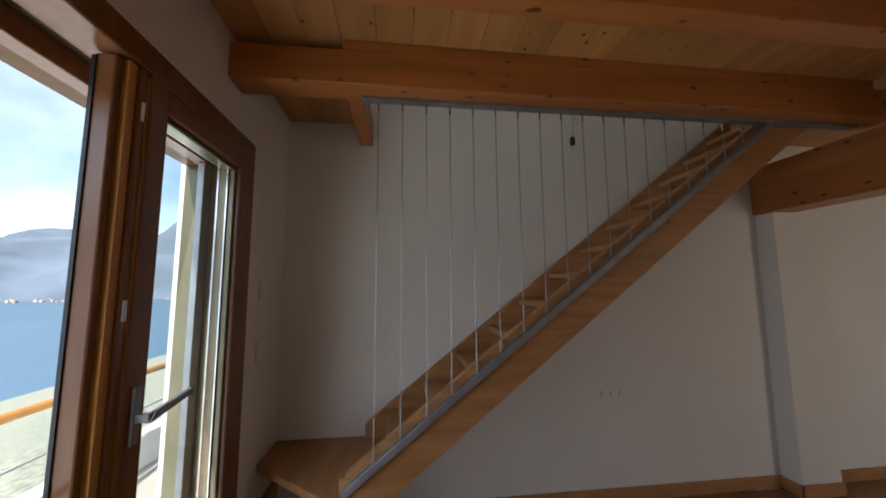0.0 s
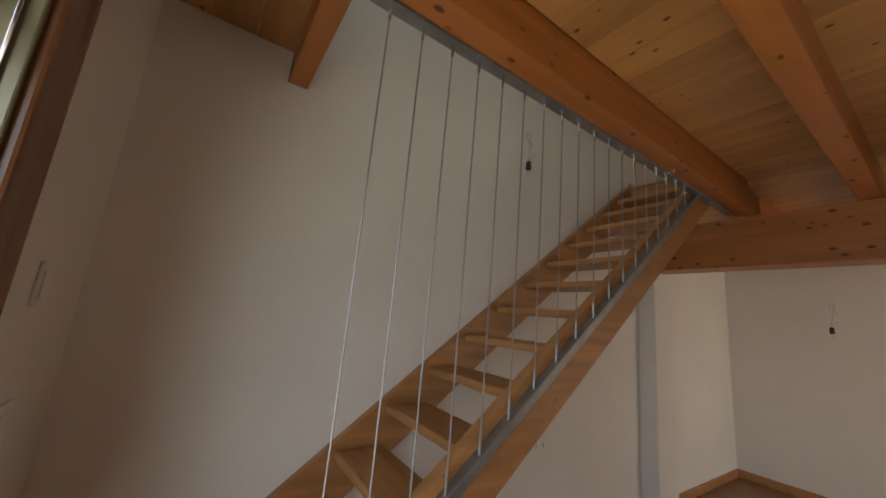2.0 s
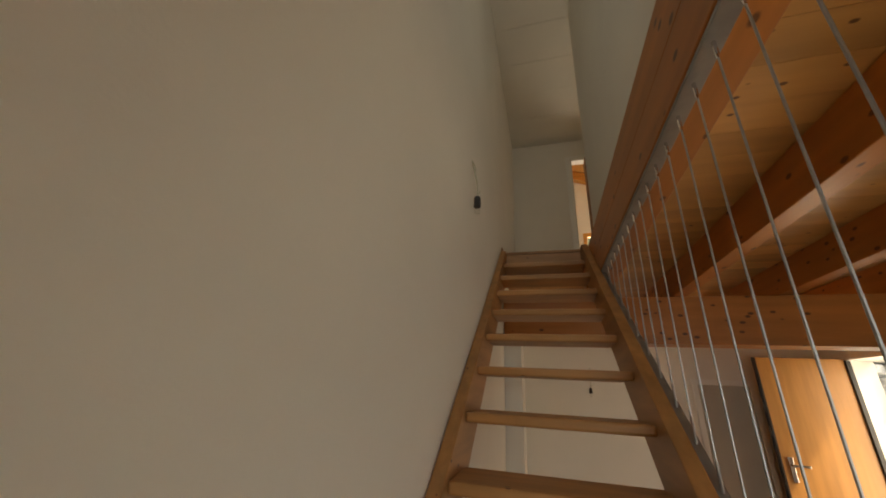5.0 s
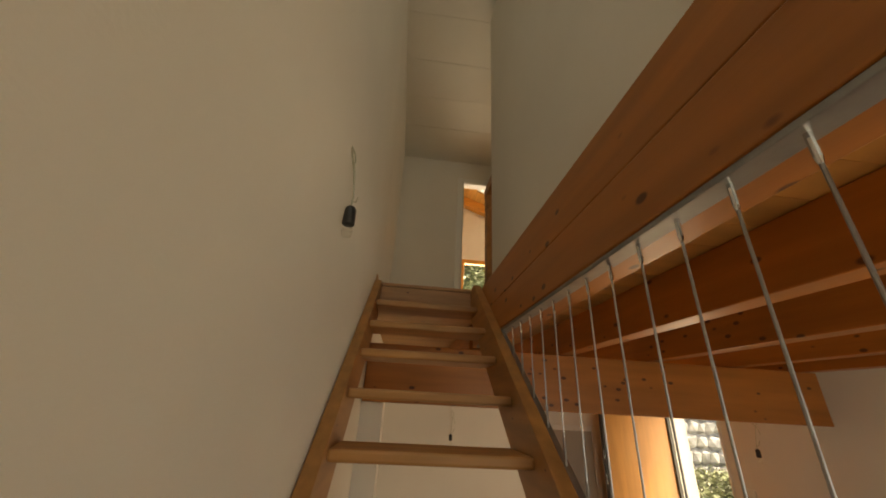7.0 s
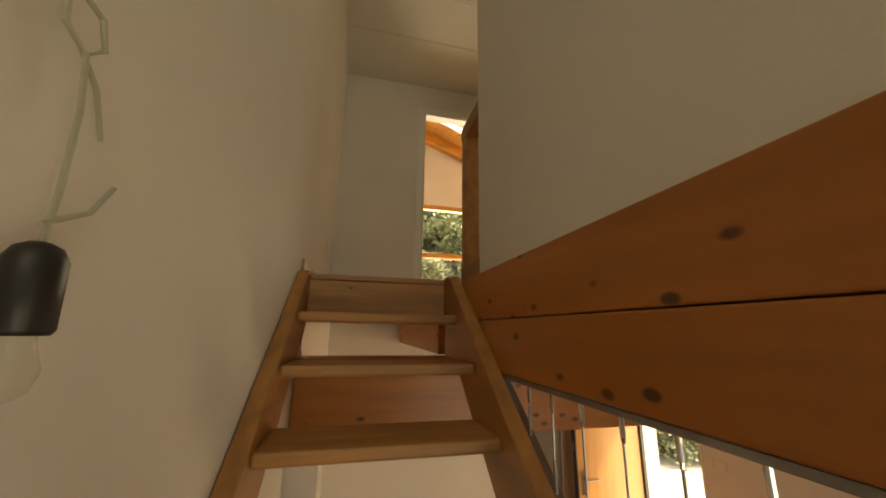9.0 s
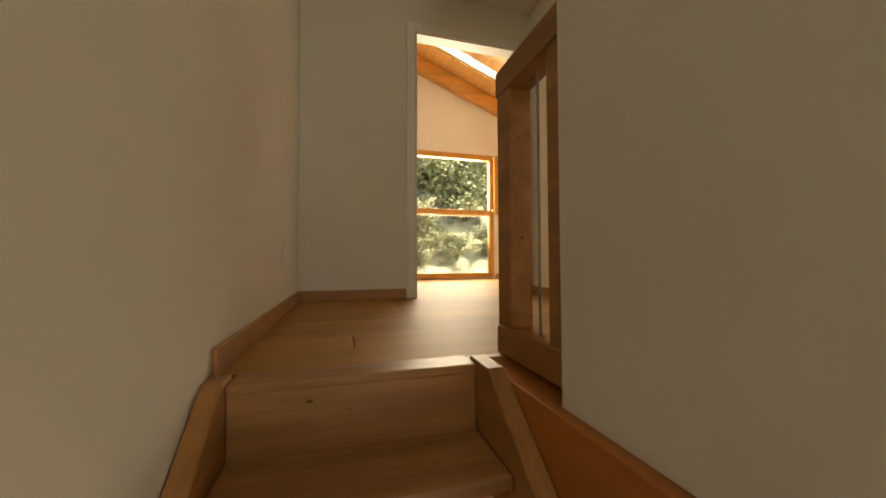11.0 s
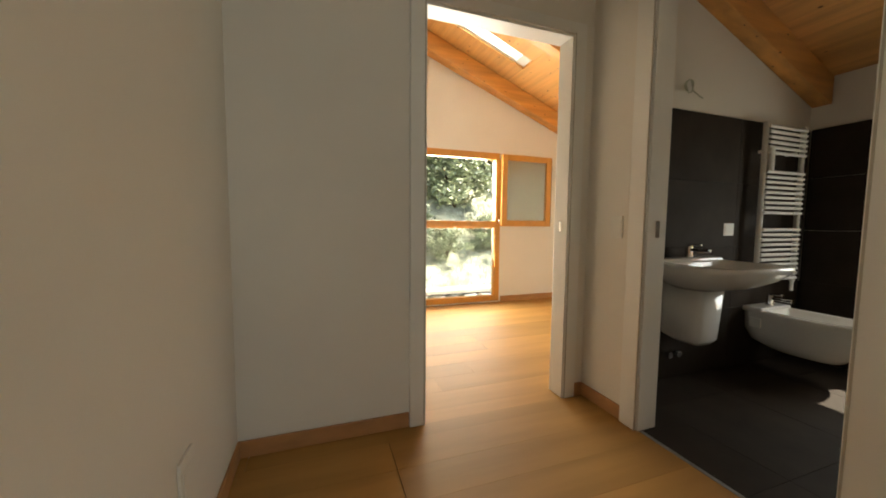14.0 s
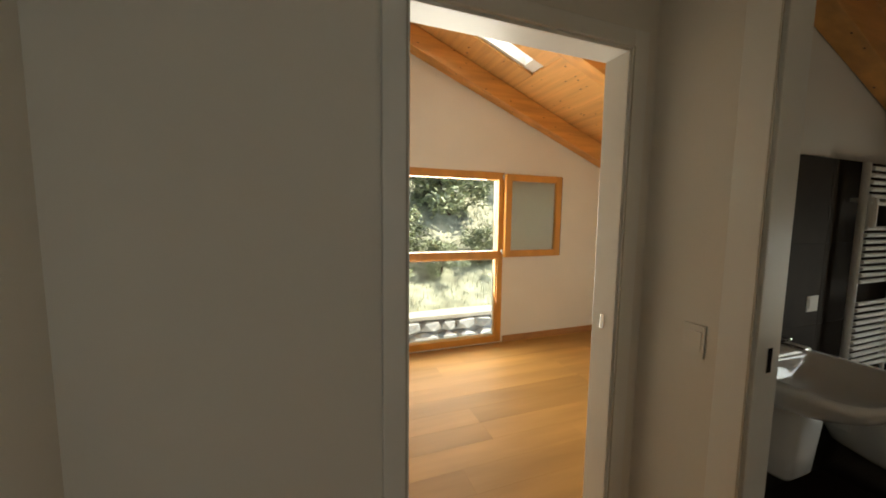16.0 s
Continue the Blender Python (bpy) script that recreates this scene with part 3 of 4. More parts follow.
# unseen window, added as an opening for the hall's fill lamp
uw = thing("window_4", "added unseen brown wooden window high over the stairs", "window", (-0.1, -0.39, 3.7))
uw["kind"] = "structure"
part("window_frame", boxes([(-0.14, -0.07, -0.658, -0.59, 3.702, 4.798), (-0.14, -0.07, -0.19, -0.122, 3.702, 4.798), (-0.139, -0.071, -0.59, -0.19, 3.702, 3.77), (-0.139, -0.071, -0.59, -0.19, 4.73, 4.798)], 0.005), DARKWOOD, uw)
quiet(part("pane", box(-0.11, -0.102, -0.59, -0.19, 3.77, 4.73), GLASS, uw))

# ---- balcony ----
structure("balcony_floor", boxes([(-1.45, -0.302, -4.2, 1.6, -0.2, -0.01)], 0.005), PAVING, "pale paved balcony floor", "floor")
structure("balcony_parapet", boxes([(-1.45, -1.32, -4.2, 1.6, -0.01, 0.26)], 0.01), RENDER, "low white rendered balcony upstand", "wall")
structure("balcony_side_wall", boxes([(-0.95, -0.302, 0.47, 0.67, -0.01, 5.2)], 0.01), RENDER, "rough white rendered wall beside the balcony", "wall")
rail = thing("balcony_railing", "wooden handrail on grey metal posts along the balcony", "railing", (-1.38, -1.0, 0.26))
part("handrail", tube([(-1.38, -4.2, 0.76), (-1.38, 1.6, 0.76)], 0.028, 12), WINWOOD, rail)
for y in (-3.6, -2.4, -1.2, -0.28, 0.75):
    part("post", box(-1.386, -1.374, y - 0.03, y + 0.03, 0.26, 0.745, 0.002), STEEL, rail)
for ya, yb in ((-3.56, -2.44), (-2.36, -1.24), (-1.16, -0.32), (-0.24, 0.71)):
    quiet(part("glass_panel", box(-1.384, -1.376, ya, yb, 0.30, 0.70), GLASS, rail))
part("mid_bar", tube([(-1.38, -4.2, 0.46), (-1.38, 1.6, 0.46)], 0.006, 6), STEEL, rail)

# ---- upper railing beside the stairs ----
guard = thing("stair_guard", "short pine guard rail at the top of the stairs", "railing", (3.26, -0.815, U))
for x0, x1 in ((3.362, 3.445), (3.062, 3.165)):
    part("post", box(x0, x1, -0.852, -0.778, 2.838, 3.556, 0.004), STRINGER, guard)
part("top_rail", box(3.062, 3.450, -0.856, -0.774, 3.558, 3.638, 0.005), STRINGER, guard)
part("bottom_rail", box(3.062, 3.450, -0.854, -0.776, 2.752, 2.836, 0.004), STRINGER, guard)
part("cable", tube([(3.262, -0.815, 2.836), (3.262, -0.815, 3.558)], 0.004, 8), CABLE, guard)
for y, z in ((-0.835, 3.615), (-0.795, 3.60)):
    part("screw", tube([(3.450, y, z), (3.4512, y, z)], 0.004, 8), BLACK, guard)
for x, z in ((3.41, 3.615), (3.43, 3.585)):
    part("knot", tube([(x, -0.7742, z), (x, -0.7734, z)], 0.004, 8), BARK, guard, "small dark knot")

d1, d2 = bpy.data.objects["door_1"], bpy.data.objects["door_2"]
part("threshold_strip", box(3.957, 4.653, -1.864, -1.846, U - 0.006, U + 0.002), STEEL, d2, "thin metal strip at the floor joint")
part("seal", boxes([(4.664, 4.670, -1.8245, -1.8222, U, 4.87), (3.940, 3.946, -1.8245, -1.8222, U, 4.87)]), GREYPANEL, d2, "grey rubber door seal")
part("seal", boxes([(5.0472, 5.0495, -1.707, -1.701, U, 4.83), (5.0472, 5.0495, -0.843, -0.837, U, 4.83)]), GREYPANEL, d1, "grey rubber door seal")
part("strike_plate", boxes([(4.652, 4.6545, -1.91, -1.885, 3.72, 3.80)], 0.001), CHROME, d2, "small bright strike plate")
part("strike_plate", boxes([(5.108, 5.127, -1.6915, -1.689, 3.74, 3.80)], 0.001), CHROME, d1, "small bright strike plate")

# ---- bedroom window ----
bw = thing("window_2", "amber wooden bedroom window with one inward open casement", "window", (7.5, -1.9, WZ0))
bw["kind"] = "structure"
part("window_frame", boxes([(7.46, 7.55, WY0 + 0.002, WY0 + 0.07, WZ0 + 0.002, WZ1 - 0.002), (7.46, 7.55, WY1 - 0.07, WY1 - 0.002, WZ0 + 0.002, WZ1 - 0.002), (7.461, 7.549, WY0 + 0.07, WY1 - 0.07, WZ1 - 0.085, WZ1 - 0.002),
                            (7.461, 7.549, WY0 + 0.07, WY1 - 0.07, WZ0 + 0.002, WZ0 + 0.075), (7.455, 7.553, WY0 + 0.07, WY1 - 0.07, 3.735, 3.815)], 0.006), WINWOOD, bw)
quiet(part("pane", box(7.50, 7.508, WY0 + 0.07, WY1 - 0.07, WZ0 + 0.075, 3.735), GLASS, bw))
part("bead", boxes([(7.475, 7.50, WY0 + 0.07, WY0 + 0.085, WZ0 + 0.075, 3.735), (7.475, 7.50, WY0 + 0.085, WY1 - 0.07, 3.72, 3.735)], 0.003), WINWOOD, bw)
case = part("casement", boxes([(7.395, 7.445, -3.30, -3.225, 3.75, 4.665), (7.395, 7.445, -2.635, -2.56, 3.75, 4.665), (7.396, 7.444, -3.225, -2.635, 4.59, 4.665), (7.396, 7.444, -3.225, -2.635, 3.75, 3.825)], 0.006), WINWOOD, bw, "open amber wooden casement")
quiet(part("frosted_pane", box(7.416, 7.424, -3.225, -2.635, 3.825, 4.59), FROST, case, "milky reflecting glass"))
part("edge_strip", boxes([(7.40, 7.44, -3.307, -3.301, 3.755, 4.66)]), BLACK, case)
for z in (3.78, 4.61):
    part("hinge", tube([(7.45, -2.55, z), (7.45, -2.55, z + 0.05)], 0.009, 8), CHROME, bw, "silver hinge barrel")
structure("window_sill_outside", boxes([(7.702, 7.80, WY0 - 0.05, WY1 + 0.05, WZ0 - 0.06, WZ0 - 0.01)], 0.004), PAVING, "pale stone window sill", "sill")
sk = thing("skylight", "narrow roof window between the rafters", "skylight", (6.85, -2.03, 5.8))
sk["kind"] = "structure"
for r in ((SKX0, SKX0 + 0.03, SKY0, SKY1), (SKX1 - 0.03, SKX1, SKY0, SKY1), (SKX0 + 0.03, SKX1 - 0.03, SKY0, SKY0 + 0.03), (SKX0 + 0.03, SKX1 - 0.03, SKY1 - 0.03, SKY1)):
    part("curb", roof_block(*r, 0.026, 0.17), LACQUER, sk)
quiet(part("pane", roof_block(SKX0 + 0.03, SKX1 - 0.03, SKY0 + 0.03, SKY1 - 0.03, 0.15, 0.008), GLASS, sk))


# ---- entrance ----
door = thing("entrance_door", "honey coloured wooden entrance door standing open", "door", (5.30, -3.36, 0))
leaf = part("leaf", box(5.255, 5.305, -3.34, -2.565, 0.01, 2.10, 0.004), DOORWOOD, door)
part("edge_seal", box(5.232, 5.309, -3.378, -3.341, 0.012, 2.085), BLACK, door)
part("edge_seal", box(5.250, 5.309, -2.564, -2.550, 0.012, 2.10), BLACK, door)
part("escutcheon", box(5.243, 5.254, -2.655, -2.615, 0.92, 1.14, 0.003), CHROME, leaf, "polished metal door plate")
part("lever", boxes([(5.20, 5.243, -2.645, -2.625, 1.06, 1.08), (5.195, 5.211, -2.765, -2.625, 1.06, 1.08)], 0.004), CHROME, leaf, "polished lever handle")
for z in (0.25, 1.05, 1.85):
    part("hinge", tube([(5.245, -3.352, z), (5.245, -3.352, z + 0.1)], 0.011, 8), STEEL, door)
for z in (0.6, 1.32, 1.55):
    part("lock_bolt", box(5.27, 5.29, -2.5495, -2.545, z, z + 0.09, 0.001), CHROME, door)
frame_e = thing("door_3", "white lined entrance opening in a thick wall", "door frame", (4.92, -3.48, 0))
frame_e["kind"] = "structure"
part("jamb", box(5.285, 5.309, -3.598, -3.38, 0, 2.09, 0.002), LACQUER, frame_e)
part("jamb", box(4.531, 4.555, -3.598, -3.352, 0, 2.09, 0.002), LACQUER, frame_e)
part("head", box(4.531, 5.309, -3.598, -3.352, 2.092, 2.112, 0.002), LACQUER, frame_e)
part("threshold", box(4.556, 5.284, -3.62, -3.36, -0.012, 0.012, 0.003), PAVING, frame_e)
cab = thing("meter_cupboard", "grey beige flush cupboard door in a white frame", "cupboard", (5.62, -2.28, 0))
part("door", box(5.612, 5.627, -2.60, -2.08, 0.09, 1.80, 0.003), GREYPANEL, cab)
part("frame", boxes([(5.606, 5.629, -2.66, -2.602, 0.0, 1.86), (5.606, 5.629, -2.078, -2.02, 0.0, 1.86), (5.606, 5.629, -2.602, -2.078, 1.802, 1.86)], 0.003), LACQUER, cab)
vent = thing("wall_vent", "dark grille vent high on the white wall", "vent", (5.62, -1.82, 2.28))
part("frame", box(5.615, 5.629, -2.02, -1.60, 2.28, 2.35, 0.002), STEEL, vent)
for i in range(4):
    part("slat", box(5.608, 5.614, -2.01, -1.61, 2.286 + 0.016 * i, 2.294 + 0.016 * i), BLACK, vent)


# ---- small wall things ----
def wall_plate(name, label, category, axis, plane, u, z, w, h, modules, out):
    """A plate with modules on a wall; out is the sign of the room side."""
    th = thing(name, label, category, (plane, u, z) if axis == "x" else (u, plane, z))

    def put(nm, u0, u1, d0, d1, h0, h1, mat, bev=0.002, par=th):
        lo, hi = sorted((plane + out * d0, plane + out * d1))
        return part(nm, box(lo, hi, u0, u1, h0, h1, bev) if axis == "x" else box(u0, u1, lo, hi, h0, h1, bev), mat, par)

    put("plate", u - w / 2, u + w / 2, 0.001, 0.009, z - h / 2, z + h / 2, WHITEPLASTIC)
    for i in range(modules):
        c = u - w / 2 + w * (i + 0.5) / modules
        put("module", c - 0.38 * w / modules, c + 0.38 * w / modules, 0.009, 0.0125, z - h * 0.3, z + h * 0.3, WHITEPLASTIC)
    return th


socket = wall_plate("wall_socket", "white triple wall socket below the stairs", "socket", "y", 0.0, 2.235, 0.712, 0.20, 0.075, 3, -1)
for i, c in enumerate((2.168, 2.235, 2.302)):
    for dz in (-0.012, 0.0, 0.012):
        part("socket_hole", tube([(c, -0.0128, 0.712 + dz), (c, -0.0136, 0.712 + dz)], 0.0045, 8), BLACK, socket)
wall_plate("light_switch", "white light switch beside the bathroom doorway", "switch", "y", -1.845, 4.845, 3.768, 0.075, 0.115, 1, 1)
wall_plate("light_switch", "white square switch on dark bathroom tiles", "switch", "x", 5.056, -3.06, 3.755, 0.10, 0.085, 1, -1)
wall_plate("blank_plate", "blank white cover plate low on the hall wall", "cover plate", "y", 0.0, 4.47, 3.08, 0.10, 0.16, 1, -1)
for o in bpy.data.objects["blank_plate"].children:
    o.data.materials[0] = PLASTER
wall_plate("light_switch", "white switch beside the balcony door", "switch", "x", 0.0, -0.36, 1.45, 0.075, 0.11, 1, 1)
wall_plate("light_switch", "white switch beside the balcony door", "switch", "x", 0.0, -0.36, 1.12, 0.075, 0.11, 1, 1)
for x in (4.355, 4.47):
    wall_plate("thermostat", "white thermostat on the wall by the entrance", "switch", "y", -3.36, x, 1.43, 0.085, 0.085, 1, 1)


def hanging_bulb(m, label):
    """A black lamp holder with a clear bulb on loose wires, hung on a wall that faces -y."""
    lb = thing("bulb_holder", label, "lamp", (0, 0, 0), "bare bulb holders on wires")
    part("wire_box", tube([(0.0, -0.004, 0.33), (0.0, -0.014, 0.33)], 0.014, 10), WHITEPLASTIC, lb)
    part("wire_loop", tube([(0.0, -0.01, 0.325), (-0.004, -0.02, 0.30), (0.018, -0.03, 0.285), (0.022, -0.035, 0.255), (0.004, -0.035, 0.235), (-0.016, -0.03, 0.25), (-0.014, -0.024, 0.285), (0.0, -0.02, 0.30)], 0.0028, 6), WIRE, lb)
    part("wire", tube([(0.004, -0.035, 0.236), (0.0, -0.045, 0.18), (-0.012, -0.055, 0.10), (-0.015, -0.055, 0.055)], 0.0026, 6), WIRE, lb)
    part("loose_end", tube([(0.0, -0.03, 0.245), (0.024, -0.035, 0.215), (0.036, -0.04, 0.17)], 0.0024, 6), WIRE, lb)
    part("loose_end", tube([(-0.02, -0.055, 0.075), (0.015, -0.06, 0.095), (0.035, -0.06, 0.125)], 0.0024, 6), WIRE, lb)
    smooth(part("holder", tube([(-0.015, -0.055, 0.062), (-0.015, -0.055, 0.058), (-0.015, -0.055, 0.048), (-0.015, -0.055, 0.0), (-0.015, -0.055, -0.004)], [0.006, 0.013, 0.018, 0.0195, 0.017], 16), BLACK, lb))
    smooth(quiet(part("bulb", tube([(-0.015, -0.055, 0.0), (-0.015, -0.055, -0.012), (-0.015, -0.055, -0.028), (-0.015, -0.055, -0.042), (-0.015, -0.055, -0.048)], [0.010, 0.012, 0.017, 0.013, 0.004], 12), BULB, lb)))
    lb.matrix_basis = m
    return lb


first = hanging_bulb(pose(2.045, 0.02, 2.512), "black bulb holder hanging on wires from the stair wall")
tagged(copy_thing(first, pose(5.63, -0.88, 1.64, 0, 0, -90)), "black bulb holder hanging on wires from the far wall")
tagged(copy_thing(first, pose(4.12, -3.36, 1.745, 0, 0, 180)), "black bulb holder hanging on wires beside the entrance")
ring = thing("wire_coil", "small coil of wire above the dark tiles", "wire", (5.06, -2.63, 4.70))
part("coil", tube([(5.045 - 0.006 * math.sin(a * 1.7), -2.59 + 0.035 * math.cos(a), 4.665 + 0.04 * math.sin(a)) for a in [i * 0.35 for i in range(38)]], 0.004, 6), WIRE, ring)
part("tail", tube([(5.045, -2.62, 4.645), (5.03, -2.66, 4.61), (5.03, -2.695, 4.60)], 0.004, 6), WIRE, ring)


# ---- bathroom ----
def oval(cx, cy, z, rx, ry, n=28, power=2.6, flat=None):
    pts = []
    for i in range(n):
        a = 2 * math.pi * i / n
        c, s = math.cos(a), math.sin(a)
        x = cx + rx * math.copysign(abs(c) ** (2 / power), c)
        pts.append((min(x, flat) if flat else x, cy + ry * math.copysign(abs(s) ** (2 / power), s), z))
    return pts


def mixer(parent, x, y, z):
    tap = part("tap", tube([(x, y, z), (x, y, z + 0.012), (x, y, z + 0.014), (x, y, z + 0.075)], [0.026, 0.026, 0.021, 0.021], 14), CHROME, parent, "chrome mixer tap")
    part("spout", boxes([(x - 0.13, x, y - 0.013, y + 0.013, z + 0.042, z + 0.062)], 0.005), CHROME, tap)
    part("tap_lever", boxes([(x - 0.075, x + 0.015, y - 0.011, y + 0.011, z + 0.079, z + 0.091)], 0.004), CHROME, tap)


basin = thing("washbasin", "white ceramic washbasin on a half pedestal", "washbasin", (4.85, -2.64, 3.0))
BX, BY = 4.82, -2.58
smooth(part("bowl", loft([oval(BX + 0.07, BY, 3.395, 0.12, 0.15, flat=5.055), oval(BX + 0.04, BY, 3.425, 0.20, 0.225, flat=5.055), oval(BX + 0.01, BY, 3.475, 0.255, 0.28, power=3.4, flat=5.055), oval(BX, BY, 3.525, 0.275, 0.308, power=5, flat=5.055), oval(BX, BY, 3.545, 0.278, 0.312, power=6, flat=5.055), oval(BX, BY, 3.556, 0.274, 0.308, power=6, flat=5.055),
                          oval(BX - 0.02, BY, 3.557, 0.235, 0.275, power=5, flat=4.945), oval(BX - 0.02, BY, 3.545, 0.225, 0.265, power=4, flat=4.94), oval(BX - 0.03, BY, 3.475, 0.15, 0.19, power=3, flat=4.93), oval(BX - 0.02, BY, 3.455, 0.05, 0.06, flat=4.93)]), CERAMIC, basin))
part("back_ledge", box(4.95, 5.055, BY - 0.295, BY + 0.295, 3.53, 3.574, 0.014), CERAMIC, basin)
part("overflow", tube([(4.948, BY + 0.06, 3.535), (4.9445, BY + 0.06, 3.535)], 0.008, 10), BLACK, basin)
smooth(part("half_pedestal", loft([oval(4.92, BY + 0.02, 3.055, 0.09, 0.075, power=5, flat=5.055), oval(4.94, BY + 0.02, 3.085, 0.13, 0.108, power=5, flat=5.055), oval(4.93, BY + 0.02, 3.43, 0.145, 0.118, power=5, flat=5.055)]), CERAMIC, basin))
mixer(basin, 4.985, BY - 0.01, 3.574)
valves = thing("stop_valves", "two chrome stop valves low on dark tiles", "valve", (5.05, -2.52, 2.94))
for y in (-2.56, -2.48):
    part("valve", tube([(5.05, y, 2.94), (5.02, y, 2.94), (5.018, y, 2.94), (4.985, y, 2.94)], [0.014, 0.014, 0.026, 0.022], 10), CHROME, valves)
bidet = thing("bidet", "white ceramic wall hung bidet", "bidet", (4.8, -3.32, 2.95))
DY = -3.44
smooth(part("body", loft([oval(4.74, DY, 2.91, 0.11, 0.07, flat=5.055), oval(4.76, DY, 2.92, 0.19, 0.115, flat=5.055), oval(4.79, DY, 2.962, 0.262, 0.15, power=3, flat=5.055), oval(4.79, DY, 3.04, 0.30, 0.168, power=3.4, flat=5.055), oval(4.78, DY, 3.13, 0.325, 0.178, power=3.4, flat=5.055), oval(4.775, DY, 3.17, 0.333, 0.182, power=3.4, flat=5.055), oval(4.775, DY, 3.184, 0.328, 0.178, power=3.4, flat=5.055),
                          oval(4.76, DY, 3.186, 0.285, 0.145, power=3, flat=4.93), oval(4.76, DY, 3.175, 0.275, 0.138, power=3, flat=4.925), oval(4.76, DY, 3.11, 0.18, 0.09, flat=4.92), oval(4.76, DY, 3.09, 0.06, 0.04, flat=4.92)]), CERAMIC, bidet))
part("back_ledge", box(4.93, 5.054, DY - 0.172, DY + 0.172, 3.165, 3.205, 0.012), CERAMIC, bidet)
part("side_recess", box(4.93, 5.0, DY + 0.168, DY + 0.1785, 3.06, 3.13, 0.003), LACQUER, bidet)
mixer(bidet, 4.975, DY, 3.205)
rad = thing("towel_radiator", "white ladder towel radiator on the tiled wall", "radiator", (4.99, -3.6, 3.37))
for y in (-3.27, -3.70):
    part("upright", tube([(4.985, y, 3.37), (4.985, y, 4.50)], 0.017, 10), LACQUER, rad)
bar_z = [3.40 + 0.0355 * i for i in range(11)] + [3.875 + 0.0355 * i for i in range(9)] + [4.29 + 0.0355 * i for i in range(6)]
bar = None
for z in bar_z:
    if bar is None:
        bar = part("bar", tube([(4.965, -3.70, 0), (4.965, -3.27, 0)], 0.011, 8), LACQUER, rad)
        bar.location.z = z
    else:
        o = new("bar", bar.data)
        o.parent, o.matrix_parent_inverse, o.location.z = rad, rad.matrix_basis.inverted(), z
part("valve", tube([(4.985, -3.70, 3.30), (4.985, -3.70, 3.37)], 0.012, 8), LACQUER, rad)
part("thermostat", tube([(4.96, -3.30, 4.16), (4.96, -3.30, 4.32)], 0.02, 10), LACQUER, rad)
for y in (-3.33, -3.64):
    part("bracket", box(4.985, 5.055, y - 0.01, y + 0.01, 4.3, 4.32, 0.002), LACQUER, rad)
bwin = thing("window_3", "small amber wooden bathroom window", "window", (4.22, -4.0, 3.35))
bwin["kind"] = "structure"
part("window_frame", boxes([(3.952, 4.0, -4.05, -3.99, 3.352, 4.198), (4.45, 4.498, -4.05, -3.99, 3.352, 4.198), (4.0, 4.45, -4.049, -3.991, 3.352, 3.40), (4.0, 4.45, -4.049, -3.991, 4.15, 4.198)], 0.004), WINWOOD, bwin)
quiet(part("pane", box(4.0, 4.45, -4.024, -4.016, 3.40, 4.15), GLASS, bwin))


# ---- outdoors ----
def ground_z(x, y):
    if x > 9.7:
        return 2.46 + min(x - 9.7, 40) * 0.62 + 0.25 * noise.noise((x * 0.4, y * 0.4, 0))
    if x < -2.5:
        d = -2.5 - x
        return max(-0.5 - 0.55 * min(d, 12) - 0.26 * max(d - 12, 0), -64) + (0.8 * noise.noise((x * 0.07, y * 0.07, 3)) if d > 4 else 0)
    return -0.32


xs = [-4900, -4000, -3000, -2000, -1200, -700, -400] + [-260 + 10 * i for i in range(24)] + [-20 + 2 * i for i in range(9)] + [-2.5, 6, 9.69, 9.71] + [10 + 1.0 * i for i in range(16)] + [28, 34, 42, 55, 120, 600, 2500, 4900]
ys = [-4900, -2500, -1000, -400, -200, -100, -60, -40] + [-30 + 2 * i for i in range(31)] + [40, 60, 100, 200, 400, 1000, 2500, 4900]
bm = bmesh.new()
grid = [[bm.verts.new((x, y, ground_z(x, y))) for y in ys] for x in xs]
for i in range(len(xs) - 1):
    for j in range(len(ys) - 1):
        bm.faces.new((grid[i][j], grid[i + 1][j], grid[i + 1][j + 1], grid[i][j + 1]))
smooth(structure("ground", bm, EARTH, "grassy hillside around the house", "ground"))
structure("pavement", boxes([(5.785, 9.4, -9, 3, -0.31, -0.02), (-0.3, 5.785, -9, -3.605, -0.31, -0.02)]), PAVING, "pale paved path outside the entrance", "pavement")
bm = bmesh.new()
bmesh.ops.create_grid(bm, x_segments=2, y_segments=2, size=4900)
lake = structure("water", bm, WATER, "blue lake below the house", "water")
lake.location = (0, 0, -58)


def ridge(name, dist, height, seed, a0, a1, mat, label, base=-60):
    """A mountain chain as a strip of slopes round the lake."""
    bm = bmesh.new()
    n, rows = 120, 10
    g = []
    for i in range(n + 1):
        a = radians(a0 + (a1 - a0) * i / n)
        top = height * (0.62 + 0.55 * noise.noise((i * 0.045, seed, 0)) + 0.22 * noise.noise((i * 0.17, seed, 2)) + 0.07 * noise.noise((i * 0.6, seed, 4)))
        col = []
        for j in range(rows + 1):
            f = j / rows
            r = dist + 900 * f + 90 * noise.noise((i * 0.2, j * 0.8, seed))
            col.append(bm.verts.new((r * math.cos(a), r * math.sin(a), base + (top - base) * f ** 1.15 + 40 * f * (1 - f) * noise.noise((i * 0.3, j * 0.9, seed + 5)))))
        g.append(col)
    for i in range(n):
        for j in range(rows):
            bm.faces.new((g[i][j], g[i + 1][j], g[i + 1][j + 1], g[i][j + 1]))
    smooth(structure(name, bm, mat, label, "mountain"))


